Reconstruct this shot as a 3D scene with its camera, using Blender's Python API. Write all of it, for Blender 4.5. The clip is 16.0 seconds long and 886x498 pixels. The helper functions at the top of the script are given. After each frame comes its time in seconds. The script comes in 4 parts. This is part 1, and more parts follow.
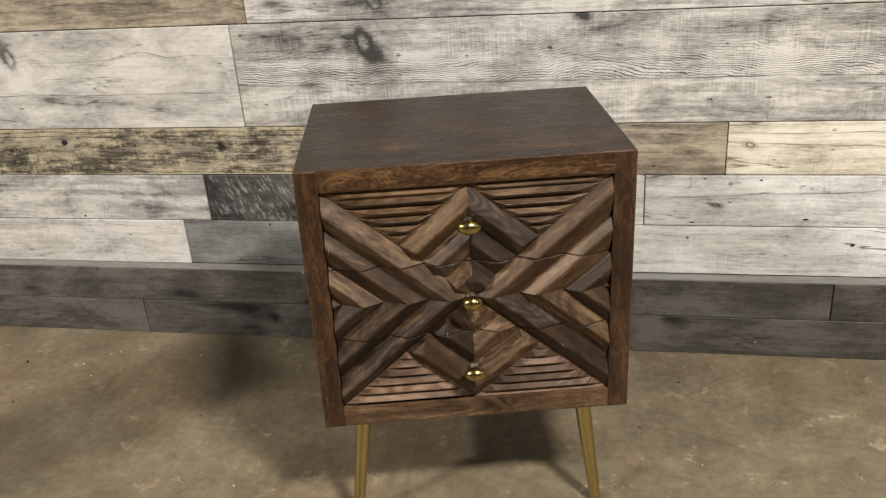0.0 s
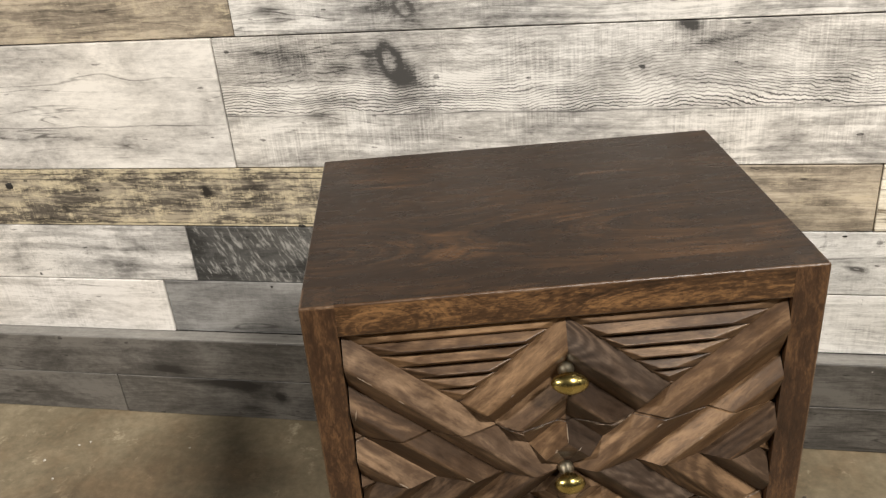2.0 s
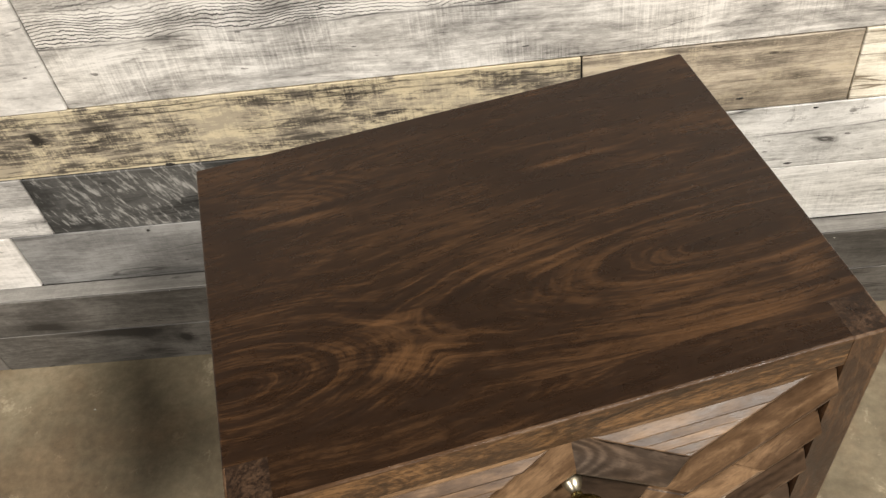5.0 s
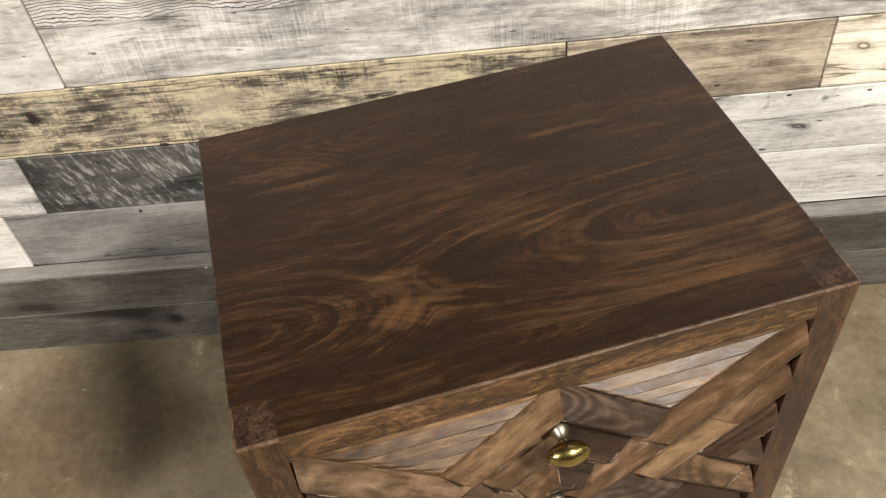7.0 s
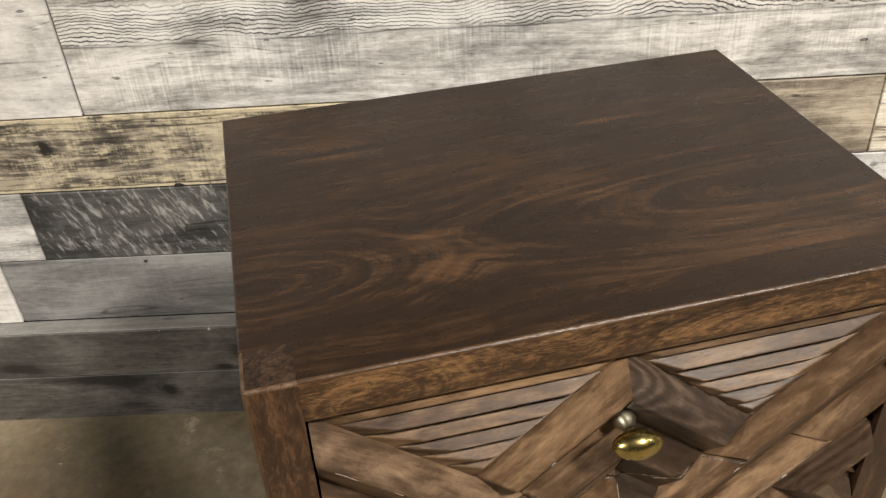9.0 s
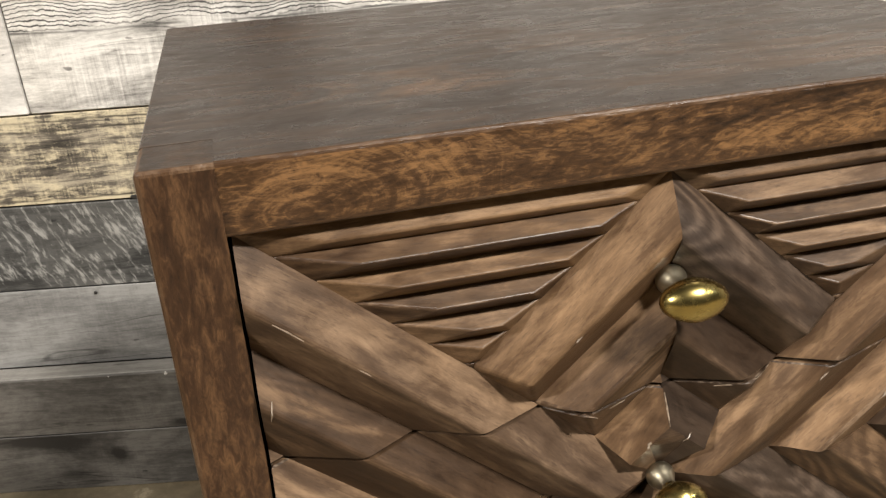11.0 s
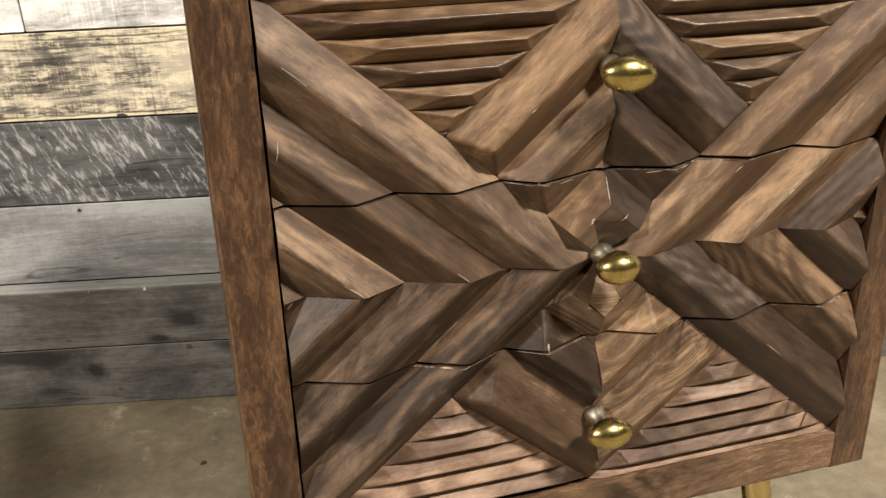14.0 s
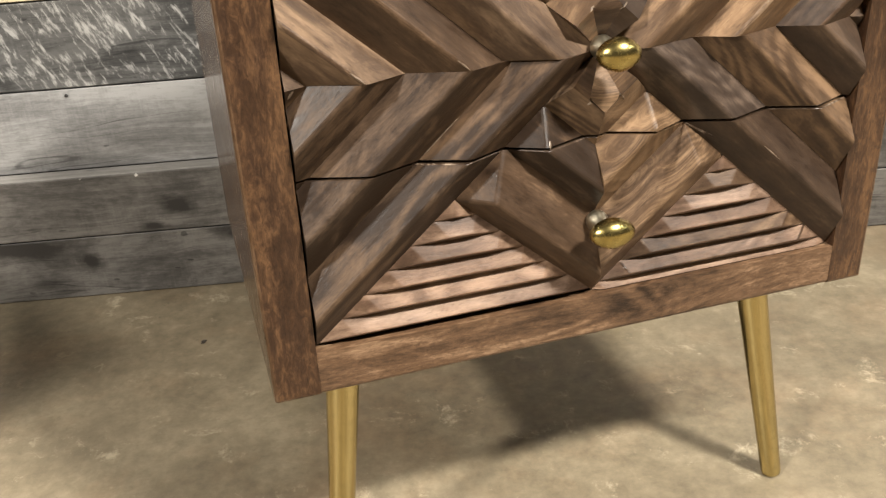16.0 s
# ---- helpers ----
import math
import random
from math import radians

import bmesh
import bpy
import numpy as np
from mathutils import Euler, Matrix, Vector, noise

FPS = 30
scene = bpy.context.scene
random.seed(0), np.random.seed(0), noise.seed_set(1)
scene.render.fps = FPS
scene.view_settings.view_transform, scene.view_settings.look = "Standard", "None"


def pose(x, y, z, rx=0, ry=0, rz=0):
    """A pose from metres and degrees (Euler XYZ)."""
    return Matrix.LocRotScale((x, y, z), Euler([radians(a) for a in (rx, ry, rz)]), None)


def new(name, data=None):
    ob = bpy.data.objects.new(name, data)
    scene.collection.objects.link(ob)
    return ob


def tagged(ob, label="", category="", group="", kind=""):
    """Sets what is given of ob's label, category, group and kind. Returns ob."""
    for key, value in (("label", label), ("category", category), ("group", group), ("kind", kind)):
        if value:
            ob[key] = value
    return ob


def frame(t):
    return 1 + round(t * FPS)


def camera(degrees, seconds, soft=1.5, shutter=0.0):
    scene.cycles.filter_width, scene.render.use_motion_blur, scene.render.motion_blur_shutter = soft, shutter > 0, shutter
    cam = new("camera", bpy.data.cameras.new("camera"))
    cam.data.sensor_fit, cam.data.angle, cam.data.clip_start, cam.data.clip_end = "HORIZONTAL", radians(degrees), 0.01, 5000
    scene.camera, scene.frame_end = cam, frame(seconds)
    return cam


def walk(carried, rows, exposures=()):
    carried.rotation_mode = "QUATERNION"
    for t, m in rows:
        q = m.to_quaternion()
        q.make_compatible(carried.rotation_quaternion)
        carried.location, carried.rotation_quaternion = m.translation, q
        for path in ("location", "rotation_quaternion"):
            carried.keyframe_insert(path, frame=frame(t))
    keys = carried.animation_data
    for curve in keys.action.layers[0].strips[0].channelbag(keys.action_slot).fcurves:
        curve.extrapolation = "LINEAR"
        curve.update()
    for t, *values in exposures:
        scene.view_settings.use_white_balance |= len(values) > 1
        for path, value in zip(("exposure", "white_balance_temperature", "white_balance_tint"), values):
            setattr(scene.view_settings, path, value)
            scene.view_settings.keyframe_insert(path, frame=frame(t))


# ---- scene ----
LEVEL = Matrix.Translation((0, 0, -0.008)) @ Matrix.Rotation(0.014, 4, "Y")  # the nightstand leans a little on the uneven floor
cam = camera(54.03, 16.0, soft=1.35)
PATH = [
    (0, -0.0710, -1.0798, 0.9937, 65.05, 3.02, -3.22),
    (0.5, -0.0926, -0.9843, 0.9890, 63.88, 3.07, -3.46),
    (1, -0.0859, -0.8403, 0.9759, 62.72, 2.91, -2.35),
    (1.5, -0.0812, -0.7277, 0.9746, 62.14, 3.05, -1.34),
    (2, -0.1134, -0.6336, 0.9920, 62.40, 3.94, -3.08),
    (2.5, -0.1518, -0.5489, 1.0098, 62.60, 4.63, -6.43),
    (3, -0.1432, -0.4533, 1.0198, 60.67, 5.00, -8.55),
    (3.5, -0.1265, -0.3640, 1.0426, 54.96, 4.29, -9.36),
    (4, -0.1241, -0.3134, 1.0773, 50.37, 4.03, -10.56),
    (4.5, -0.1127, -0.2891, 1.1019, 44.28, 5.60, -13.47),
    (4.7, -0.1078, -0.2814, 1.1066, 43.13, 5.92, -14.30),
    (6.8, -0.1221, -0.3111, 1.1168, 41.64, 4.59, -14.90),
    (7, -0.1331, -0.3262, 1.1118, 42.95, 4.49, -15.08),
    (7.5, -0.1604, -0.3614, 1.1038, 46.07, 3.60, -15.26),
    (8, -0.1763, -0.3772, 1.0849, 48.53, 2.59, -14.79),
    (8.2, -0.1804, -0.3794, 1.0656, 49.67, 2.38, -14.41),
    (10.3, -0.1872, -0.3069, 0.7602, 62.18, 3.41, -12.97),
    (10.5, -0.1880, -0.3139, 0.7471, 63.19, 3.44, -13.19),
    (11, -0.1840, -0.3316, 0.7192, 65.53, 3.42, -14.15),
    (11.5, -0.1970, -0.3591, 0.6991, 66.87, 3.17, -15.14),
    (12, -0.2041, -0.3826, 0.6807, 67.50, 2.67, -16.20),
    (12.5, -0.2083, -0.4036, 0.6619, 67.38, 2.48, -16.76),
    (13, -0.2111, -0.4218, 0.6530, 67.48, 2.40, -16.96),
    (13.5, -0.2220, -0.4356, 0.6417, 68.03, 1.50, -16.44),
    (14, -0.2289, -0.4477, 0.6248, 67.68, 1.61, -16.36),
    (14.5, -0.2357, -0.4593, 0.5971, 66.84, 2.26, -16.40),
    (15, -0.2385, -0.4683, 0.5702, 66.20, 2.41, -16.63),
    (15.5, -0.2473, -0.4735, 0.5532, 65.42, 2.41, -17.00),
    (16, -0.2519, -0.4802, 0.5385, 64.43, 2.86, -17.85),
]
walk(cam, [(t, LEVEL @ pose(x, y, z, rx, ry, rz)) for t, x, y, z, rx, ry, rz in PATH],
     [(0.0, -0.17), (0.5, -0.17), (1.0, 0.0), (2.0, 0.13), (3.0, 0.08), (3.5, 0.13), (4.5, 0.22), (7.0, 0.3), (8.2, 0.0), (10.3, 0.35), (11.5, 0.6), (12.0, 0.88), (12.5, 0.93), (13.5, 0.77), (16.0, 0.97)])

# ---- light ----
ROOM = Matrix.Rotation(-0.23875, 4, "Z")  # the wall stands at an angle behind the nightstand
WALL = 0.5623
CEILING = 3.9

world = bpy.data.worlds.new("world")
scene.world = world
world.use_nodes = True
world.node_tree.nodes["Background"].inputs[0].default_value = (0.9, 0.95, 1.0, 1)
world.node_tree.nodes["Background"].inputs[1].default_value = 0.01


def lamp(name, x, y, size_x, size_y, power, turn=0.0, colour=(1.0, 0.945, 0.865)):
    data = bpy.data.lights.new(name, "AREA")
    data.shape, data.size, data.size_y, data.energy, data.color = "RECTANGLE", size_x, size_y, power, colour
    ob = new(name, data)
    ob.matrix_world = pose(x, y, CEILING - 0.06, 0, 0, turn)
    return ob


# a row of ceiling lamps in front of the display
for x, y, long, power in ((1.6, -2.4, 0.8, 375), (-4.3, -2.2, 0.5, 420), (5.0, -2.4, 0.6, 70)):
    lamp("ceiling_lamp", x, y, long, 0.4, power, -13.7)


# ---- material helpers ----
class Nodes:
    """Short ways to wire a node material."""

    def __init__(self, name):
        self.mat = bpy.data.materials.new(name)
        self.mat.use_nodes = True
        self.tree = self.mat.node_tree
        self.bsdf = self.tree.nodes["Principled BSDF"]

    def node(self, kind, **props):
        n = self.tree.nodes.new(kind)
        for key, value in props.items():
            setattr(n, key, value)
        return n

    def put(self, socket, value):
        if isinstance(value, bpy.types.NodeSocket):
            self.tree.links.new(value, socket)
        elif value is not None:
            socket.default_value = value

    def math(self, op, a, b=None, c=None, clamp=False):
        n = self.node("ShaderNodeMath", operation=op, use_clamp=clamp)
        for i, v in enumerate((a, b, c)):
            self.put(n.inputs[i], v)
        return n.outputs[0]

    def vec(self, op, a, b=None):
        n = self.node("ShaderNodeVectorMath", operation=op)
        self.put(n.inputs[0], a)
        self.put(n.inputs[1], b)
        return n.outputs[0]

    def coords(self, spread=7.0):
        """Object coordinates, shifted at random from object to object."""
        tex = self.node("ShaderNodeTexCoord").outputs["Object"]
        rnd = self.node("ShaderNodeObjectInfo").outputs["Random"]
        n = self.node("ShaderNodeCombineXYZ")
        self.put(n.inputs[0], self.math("MULTIPLY", rnd, spread))
        self.put(n.inputs[1], self.math("MULTIPLY", rnd, spread * 1.7))
        self.put(n.inputs[2], self.math("MULTIPLY", rnd, spread * 0.6))
        return tex, self.vec("ADD", tex, n.outputs[0]), rnd

    def scaled(self, vector, x, y, z):
        return self.vec("MULTIPLY", vector, (x, y, z))

    def noise(self, vector, scale, detail=4, rough=0.55, distortion=0.0):
        n = self.node("ShaderNodeTexNoise")
        self.put(n.inputs["Vector"], vector)
        n.inputs["Scale"].default_value, n.inputs["Detail"].default_value = scale, detail
        n.inputs["Roughness"].default_value, n.inputs["Distortion"].default_value = rough, distortion
        return n.outputs["Fac"]

    def ramp(self, fac, stops, mode="LINEAR"):
        n = self.node("ShaderNodeValToRGB")
        n.color_ramp.interpolation = mode
        while len(n.color_ramp.elements) < len(stops):
            n.color_ramp.elements.new(0.5)
        for e, (at, colour) in zip(n.color_ramp.elements, stops):
            e.position = at
            e.color = (*colour, 1) if isinstance(colour, tuple) else (colour, colour, colour, 1)
        self.put(n.inputs[0], fac)
        return n.outputs[0]

    def mix(self, fac, a, b, mode="MIX"):
        n = self.node("ShaderNodeMix", data_type="RGBA", blend_type=mode)
        self.put(n.inputs[0], fac)
        for socket, v in ((n.inputs[6], a), (n.inputs[7], b)):
            self.put(socket, (*v, 1) if isinstance(v, tuple) else v)
        return n.outputs[2]

    def bump(self, height, strength, distance=0.002):
        n = self.node("ShaderNodeBump")
        n.inputs["Strength"].default_value, n.inputs["Distance"].default_value = strength, distance
        self.put(n.inputs["Height"], height)
        self.put(self.bsdf.inputs["Normal"], n.outputs[0])

    def done(self, colour, rough, metal=0.0, spec=0.5):
        self.put(self.bsdf.inputs["Base Color"], colour)
        self.put(self.bsdf.inputs["Roughness"], rough)
        self.bsdf.inputs["Metallic"].default_value = metal
        self.bsdf.inputs["Specular IOR Level"].default_value = spec
        return self.mat


def mango_wood(name, deep, mid, pale, rough=0.42, grain=1.0, vary=0.5, figure=0.5, ash=0.0, spec=0.35, pore=0.25, spread=0.14, eyes=(), pale_spots=(), turns=110.0, fibres=0.20, flecks=0.3, rise=0.35, curl=0.42, fur=0.38):
    """Stained mango wood, its grain along the local x axis. ash: how far single pieces turn greyish."""
    w = Nodes(name)
    tex, at, rnd = w.coords()
    low = w.noise(w.scaled(at, 3.2, 11, 11), 1.0, 2, 0.45, 0.35)
    flame = w.math("SINE", w.math("MULTIPLY", low, 150.0 * grain))
    flame = w.math("ADD", w.math("MULTIPLY", flame, 0.5), 0.5)
    where = w.ramp(w.noise(w.scaled(at, 4, 9, 9), 1.0, 2), [(0.45, 0.0), (0.62, 1.0)])
    comb = w.node("ShaderNodeCombineXYZ")
    w.put(comb.inputs[1], w.math("MULTIPLY", low, 0.035 * figure))
    w.put(comb.inputs[2], w.math("MULTIPLY", low, 0.035 * figure))
    bent = w.vec("ADD", at, comb.outputs[0])
    fleck = w.noise(w.scaled(bent, 110, 330, 330), 1.0, 6, 0.75, 0.8)
    bands = w.noise(w.scaled(bent, 4 * grain, 44 * grain, 44 * grain), 1.0, 8, 0.64, 0.5)
    broad = w.noise(w.scaled(at, 7, 18, 18), 1.0, 4, 0.6, 0.6)
    mottle = w.noise(w.scaled(at, 34, 75, 75), 1.0, 5, 0.68, 0.8)
    fibre = w.noise(w.scaled(bent, 55, 480, 480), 1.0, 5, 0.7)
    pores = w.noise(w.scaled(bent, 150, 1100, 1100), 1.0, 2, 0.5)
    pored = w.ramp(pores, [(0.60, 0.0), (0.68, 1.0)])
    base = 0.62 - 0.63 * fur
    plain = 0.22 if eyes else base  # a board with rings of its own has fewer straight bands
    f = w.math("ADD", w.math("ADD", w.math("MULTIPLY", bands, plain), 0.5 * (base - plain)), w.math("ADD", w.math("MULTIPLY", broad, 0.38 - 0.37 * fur), w.math("MULTIPLY", mottle, fur)))
    f = w.math("ADD", f, w.math("MULTIPLY", w.math("MULTIPLY", w.math("SUBTRACT", flame, 0.5), where), 0.10 * figure))
    f = w.math("ADD", f, w.math("MULTIPLY", w.math("SUBTRACT", rnd, 0.5), 0.18 * vary))
    f = w.math("ADD", f, w.math("MULTIPLY", w.math("SUBTRACT", fibre, 0.5), fibres))
    f = w.math("ADD", f, w.math("MULTIPLY", w.math("SUBTRACT", fleck, 0.5), flecks))
    if eyes:
        # growth rings: nested arcs round the eyes of the board, running out into long lines along it. across: y on a top, z on a front
        sep = w.node("ShaderNodeSeparateXYZ")
        w.put(sep.inputs[0], tex)
        across = w.math("ADD", sep.outputs[1], sep.outputs[2])
        wob = w.math("MULTIPLY", w.math("SUBTRACT", w.noise(w.scaled(tex, 9, 26, 26), 1.0, 3, 0.5), 0.5), 0.014)
        ring_at = None
        for ex, ey, long in eyes:
            dx = w.math("DIVIDE", w.math("SUBTRACT", sep.outputs[0], ex), long)
            dy = w.math("SUBTRACT", across, ey)
            d = w.math("SQRT", w.math("ADD", w.math("MULTIPLY", dx, dx), w.math("MULTIPLY", dy, dy)))
            if ring_at is None:
                ring_at = d
            else:
                n = w.node("ShaderNodeMath", operation="SMOOTH_MIN")
                w.put(n.inputs[0], ring_at)
                w.put(n.inputs[1], d)
                n.inputs[2].default_value = 0.006
                ring_at = n.outputs[0]
        d = w.math("ADD", ring_at, wob)
        comb = w.node("ShaderNodeCombineXYZ")
        w.put(comb.inputs[0], w.math("MULTIPLY", d, turns))
        w.put(comb.inputs[1], w.math("MULTIPLY", sep.outputs[0], 6.0))
        w.put(comb.inputs[2], w.math("MULTIPLY", across, 9.0))
        ring = w.noise(comb.outputs[0], 1.0, 5, 0.62)
        fine = w.noise(w.scaled(comb.outputs[0], 3.4, 3.0, 3.0), 1.0, 4, 0.65)
        ring = w.math("ADD", w.math("MULTIPLY", w.math("SUBTRACT", ring, 0.5), 1.0), w.math("MULTIPLY", w.math("SUBTRACT", fine, 0.5), 0.55))
        fade = w.ramp(ring_at, [(0.0, 1.0), (0.055, 1.0), (0.11, 0.45), (1.0, 0.45)])
        f = w.math("ADD", f, w.math("MULTIPLY", w.math("MULTIPLY", ring, fade), curl))
        for bx, by, rx, ry, much in pale_spots:
            # a lighter tongue of sapwood
            dx = w.math("DIVIDE", w.math("SUBTRACT", sep.outputs[0], bx), rx)
            dy = w.math("DIVIDE", w.math("ADD", w.math("SUBTRACT", across, by), w.math("MULTIPLY", wob, 0.5)), ry)
            r = w.math("ADD", w.math("MULTIPLY", dx, dx), w.math("MULTIPLY", dy, dy))
            r = w.math("ADD", r, w.math("MULTIPLY", w.math("SUBTRACT", fibre, 0.5), 1.2))
            tongue = w.math("SUBTRACT", 1.0, r, clamp=True)
            f = w.math("ADD", f, w.math("MULTIPLY", w.math("MULTIPLY", tongue, w.math("ADD", fine, 0.25)), much))
    col = w.ramp(f, [(0.50 - spread, deep), (0.50, mid), (0.50 + spread, pale)])
    col = w.mix(w.math("MULTIPLY", pored, pore), col, tuple(c * 0.5 for c in deep))
    if ash:
        grey = w.node("ShaderNodeHueSaturation")
        grey.inputs["Saturation"].default_value = 0.5
        w.put(grey.inputs["Color"], col)
        turn = w.math("FRACT", w.math("MULTIPLY", rnd, 37.0))
        patch = w.ramp(w.noise(w.scaled(at, 9, 30, 30), 1.0, 3), [(0.4, 0.2), (0.65, 1.0)])
        col = w.mix(w.math("MULTIPLY", w.math("MULTIPLY", w.ramp(turn, [(0.35, 0.0), (0.85, 1.0)]), patch), ash), col, grey.outputs[0])
    dents = w.noise(w.scaled(at, 60, 90, 90), 1.0, 4, 0.65)
    relief = w.math("ADD", w.math("ADD", w.math("MULTIPLY", bands, 0.5), w.math("MULTIPLY", fibre, 0.7)), w.math("MULTIPLY", dents, 1.6))
    w.bump(w.math("SUBTRACT", relief, w.math("MULTIPLY", pored, 0.3)), rise, 0.0009)
    return w.done(col, w.ramp(mottle, [(0.3, rough - 0.08), (0.7, rough + 0.12)]), 0.0, spec)


def plank_print(name, dark, mid, pale, blotch=0.5, streak=0.5, saw=0.3, rough=0.55, crack=0.5, knot=None, rings=None, flake=None, edge=0.0, fleck=None, splits=()):
    """A printed barn-wood plank: long streaks, blotches, cracks, cross saw marks and, at will, knots and a band of wavy rings."""
    w = Nodes(name)
    tex, at, rnd = w.coords()
    if knot or rings:
        at = tex
    warp = w.noise(w.scaled(at, 2.5, 10, 10), 1.0, 3)
    comb = w.node("ShaderNodeCombineXYZ")
    w.put(comb.inputs[2], w.math("MULTIPLY", warp, 0.05))
    bent = w.vec("ADD", at, comb.outputs[0])
    streaks = w.noise(w.scaled(bent, 2.6, 70, 70), 1.0, 7, 0.68, 0.3)
    fine = w.noise(w.scaled(bent, 18, 420, 420), 1.0, 5, 0.75)
    cloud = w.noise(w.scaled(at, 6.5, 15, 15), 1.0, 6, 0.66, 0.5)
    marks = w.noise(w.scaled(at, 300, 9, 11), 1.0, 4, 0.7)
    marks_where = w.ramp(w.noise(w.scaled(at, 8, 14, 14), 1.0, 4), [(0.42, 0.0), (0.58, 1.0)])
    split = w.noise(w.scaled(bent, 1.7, 26, 26), 1.0, 3, 0.5, 0.25)
    line = w.math("SUBTRACT", 1.0, w.math("DIVIDE", w.math("ABSOLUTE", w.math("SUBTRACT", split, 0.5)), 0.0085), clamp=True)
    line = w.math("MULTIPLY", line, w.ramp(w.noise(w.scaled(at, 4, 10, 10), 1.0, 2), [(0.45, 0.0), (0.6, 1.0)]))
    f = w.math("ADD", w.math("MULTIPLY", w.math("SUBTRACT", streaks, 0.5), streak * 1.3), 0.5)
    f = w.math("ADD", f, w.math("MULTIPLY", w.math("SUBTRACT", cloud, 0.5), blotch * 1.6))
    f = w.math("ADD", f, w.math("MULTIPLY", w.math("SUBTRACT", fine, 0.5), 0.5 * streak + 0.12))
    grit = w.noise(w.scaled(at, 60, 170, 170), 1.0, 7, 0.78, 0.3)
    f = w.math("ADD", f, w.math("MULTIPLY", w.math("SUBTRACT", grit, 0.5), 0.42))
    f = w.math("ADD", f, w.math("MULTIPLY", w.math("MULTIPLY", w.math("SUBTRACT", marks, 0.5), marks_where), saw * 1.5))
    f = w.math("SUBTRACT", f, w.math("MULTIPLY", line, 0.4 * crack))
    dash = w.ramp(w.noise(w.scaled(at, 38, 120, 120), 1.0, 1, 0.5), [(0.765, 0.0), (0.785, 1.0)])
    f = w.math("SUBTRACT", f, w.math("MULTIPLY", dash, 0.2))
    if rings:
        # fine jagged growth lines above a long crack, arching up over one place
        z_low, z_high, x_arch = rings
        sep = w.node("ShaderNodeSeparateXYZ")
        w.put(sep.inputs[0], tex)
        dx = w.math("DIVIDE", w.math("SUBTRACT", sep.outputs[0], x_arch), 0.11)
        arch = w.math("DIVIDE", 0.030, w.math("ADD", 1.0, w.math("MULTIPLY", dx, dx)))
        wave = w.math("MULTIPLY", w.math("SUBTRACT", w.noise(w.scaled(tex, 7, 1, 12), 1.0, 3, 0.5), 0.5), 0.045)
        foot = w.math("MULTIPLY", w.math("SUBTRACT", w.noise(w.scaled(tex, 9, 0, 0), 1.0, 2, 0.5), 0.5), 0.022)
        jag = w.math("MULTIPLY", w.math("SUBTRACT", w.noise(w.scaled(tex, 150, 1, 45), 1.0, 3, 0.6), 0.5), 0.0050)
        up = w.math("DIVIDE", w.math("SUBTRACT", w.math("ADD", sep.outputs[2], foot), z_low), z_high - z_low)
        at_line = w.math("ADD", w.math("SUBTRACT", sep.outputs[2], arch), w.math("ADD", wave, jag))
        lines = w.math("SINE", w.math("MULTIPLY", at_line, 1450.0))
        lines = w.ramp(lines, [(0.0, 0.0), (0.45, 0.15), (1.0, 1.0)])
        band = w.ramp(up, [(0.0, 0.0), (0.04, 1.0), (0.28, 0.85), (0.48, 0.32), (1.0, 0.15)])
        patch = w.ramp(w.noise(w.scaled(tex, 5, 1, 30), 1.0, 3), [(0.35, 0.35), (0.6, 1.0)])
        f = w.math("SUBTRACT", f, w.math("MULTIPLY", w.math("MULTIPLY", lines, w.math("MULTIPLY", band, patch)), 0.46))
        f = w.math("ADD", f, w.ramp(up, [(0.0, 0.0), (0.08, 0.09), (0.30, 0.05), (0.55, 0.0)]))
    if knot:
        for kx, kz, rx, rz, deep, hollow in knot:
            sep = w.node("ShaderNodeSeparateXYZ")
            w.put(sep.inputs[0], tex)
            dx = w.math("DIVIDE", w.math("SUBTRACT", sep.outputs[0], kx), rx)
            dz = w.math("DIVIDE", w.math("SUBTRACT", sep.outputs[2], kz), rz)
            dx = w.math("ADD", dx, w.math("MULTIPLY", dz, 0.40))
            r = w.math("SQRT", w.math("ADD", w.math("MULTIPLY", dx, dx), w.math("MULTIPLY", dz, dz)))
            r = w.math("ADD", r, w.math("MULTIPLY", w.math("SUBTRACT", w.noise(w.scaled(tex, 60, 30, 70), 1.0, 6, 0.8), 0.5), 0.65))
            shade = w.ramp(w.math("DIVIDE", r, 2.0), [(0.0, 0.25), (0.16, 0.25), (0.25, 0.50), (0.32, 0.95), (0.40, 0.75), (0.50, 0.38), (0.95, 0.0)] if hollow else [(0.0, 1.0), (0.2, 0.9), (0.5, 0.3), (0.95, 0.0)])
            f = w.math("SUBTRACT", f, w.math("MULTIPLY", shade, deep))
    col = w.ramp(f, [(0.24, dark), (0.45, mid), (0.62, pale)])
    if flake:
        # paint left in ragged flakes, more of it along the plank's long edges
        share, paint_colour, long = flake
        peel = w.noise(w.scaled(at, 24 * long, 60, 60), 1.0, 6, 0.72, 0.5)
        peel = w.math("ADD", peel, w.math("MULTIPLY", w.math("SUBTRACT", marks, 0.5), 0.35))
        peel = w.math("ADD", peel, w.math("MULTIPLY", w.math("SUBTRACT", cloud, 0.5), 0.45))
        peel = w.math("ADD", w.math("MULTIPLY", peel, 0.54), w.math("ADD", w.math("MULTIPLY", grit, 0.26), w.math("MULTIPLY", fine, 0.20)))
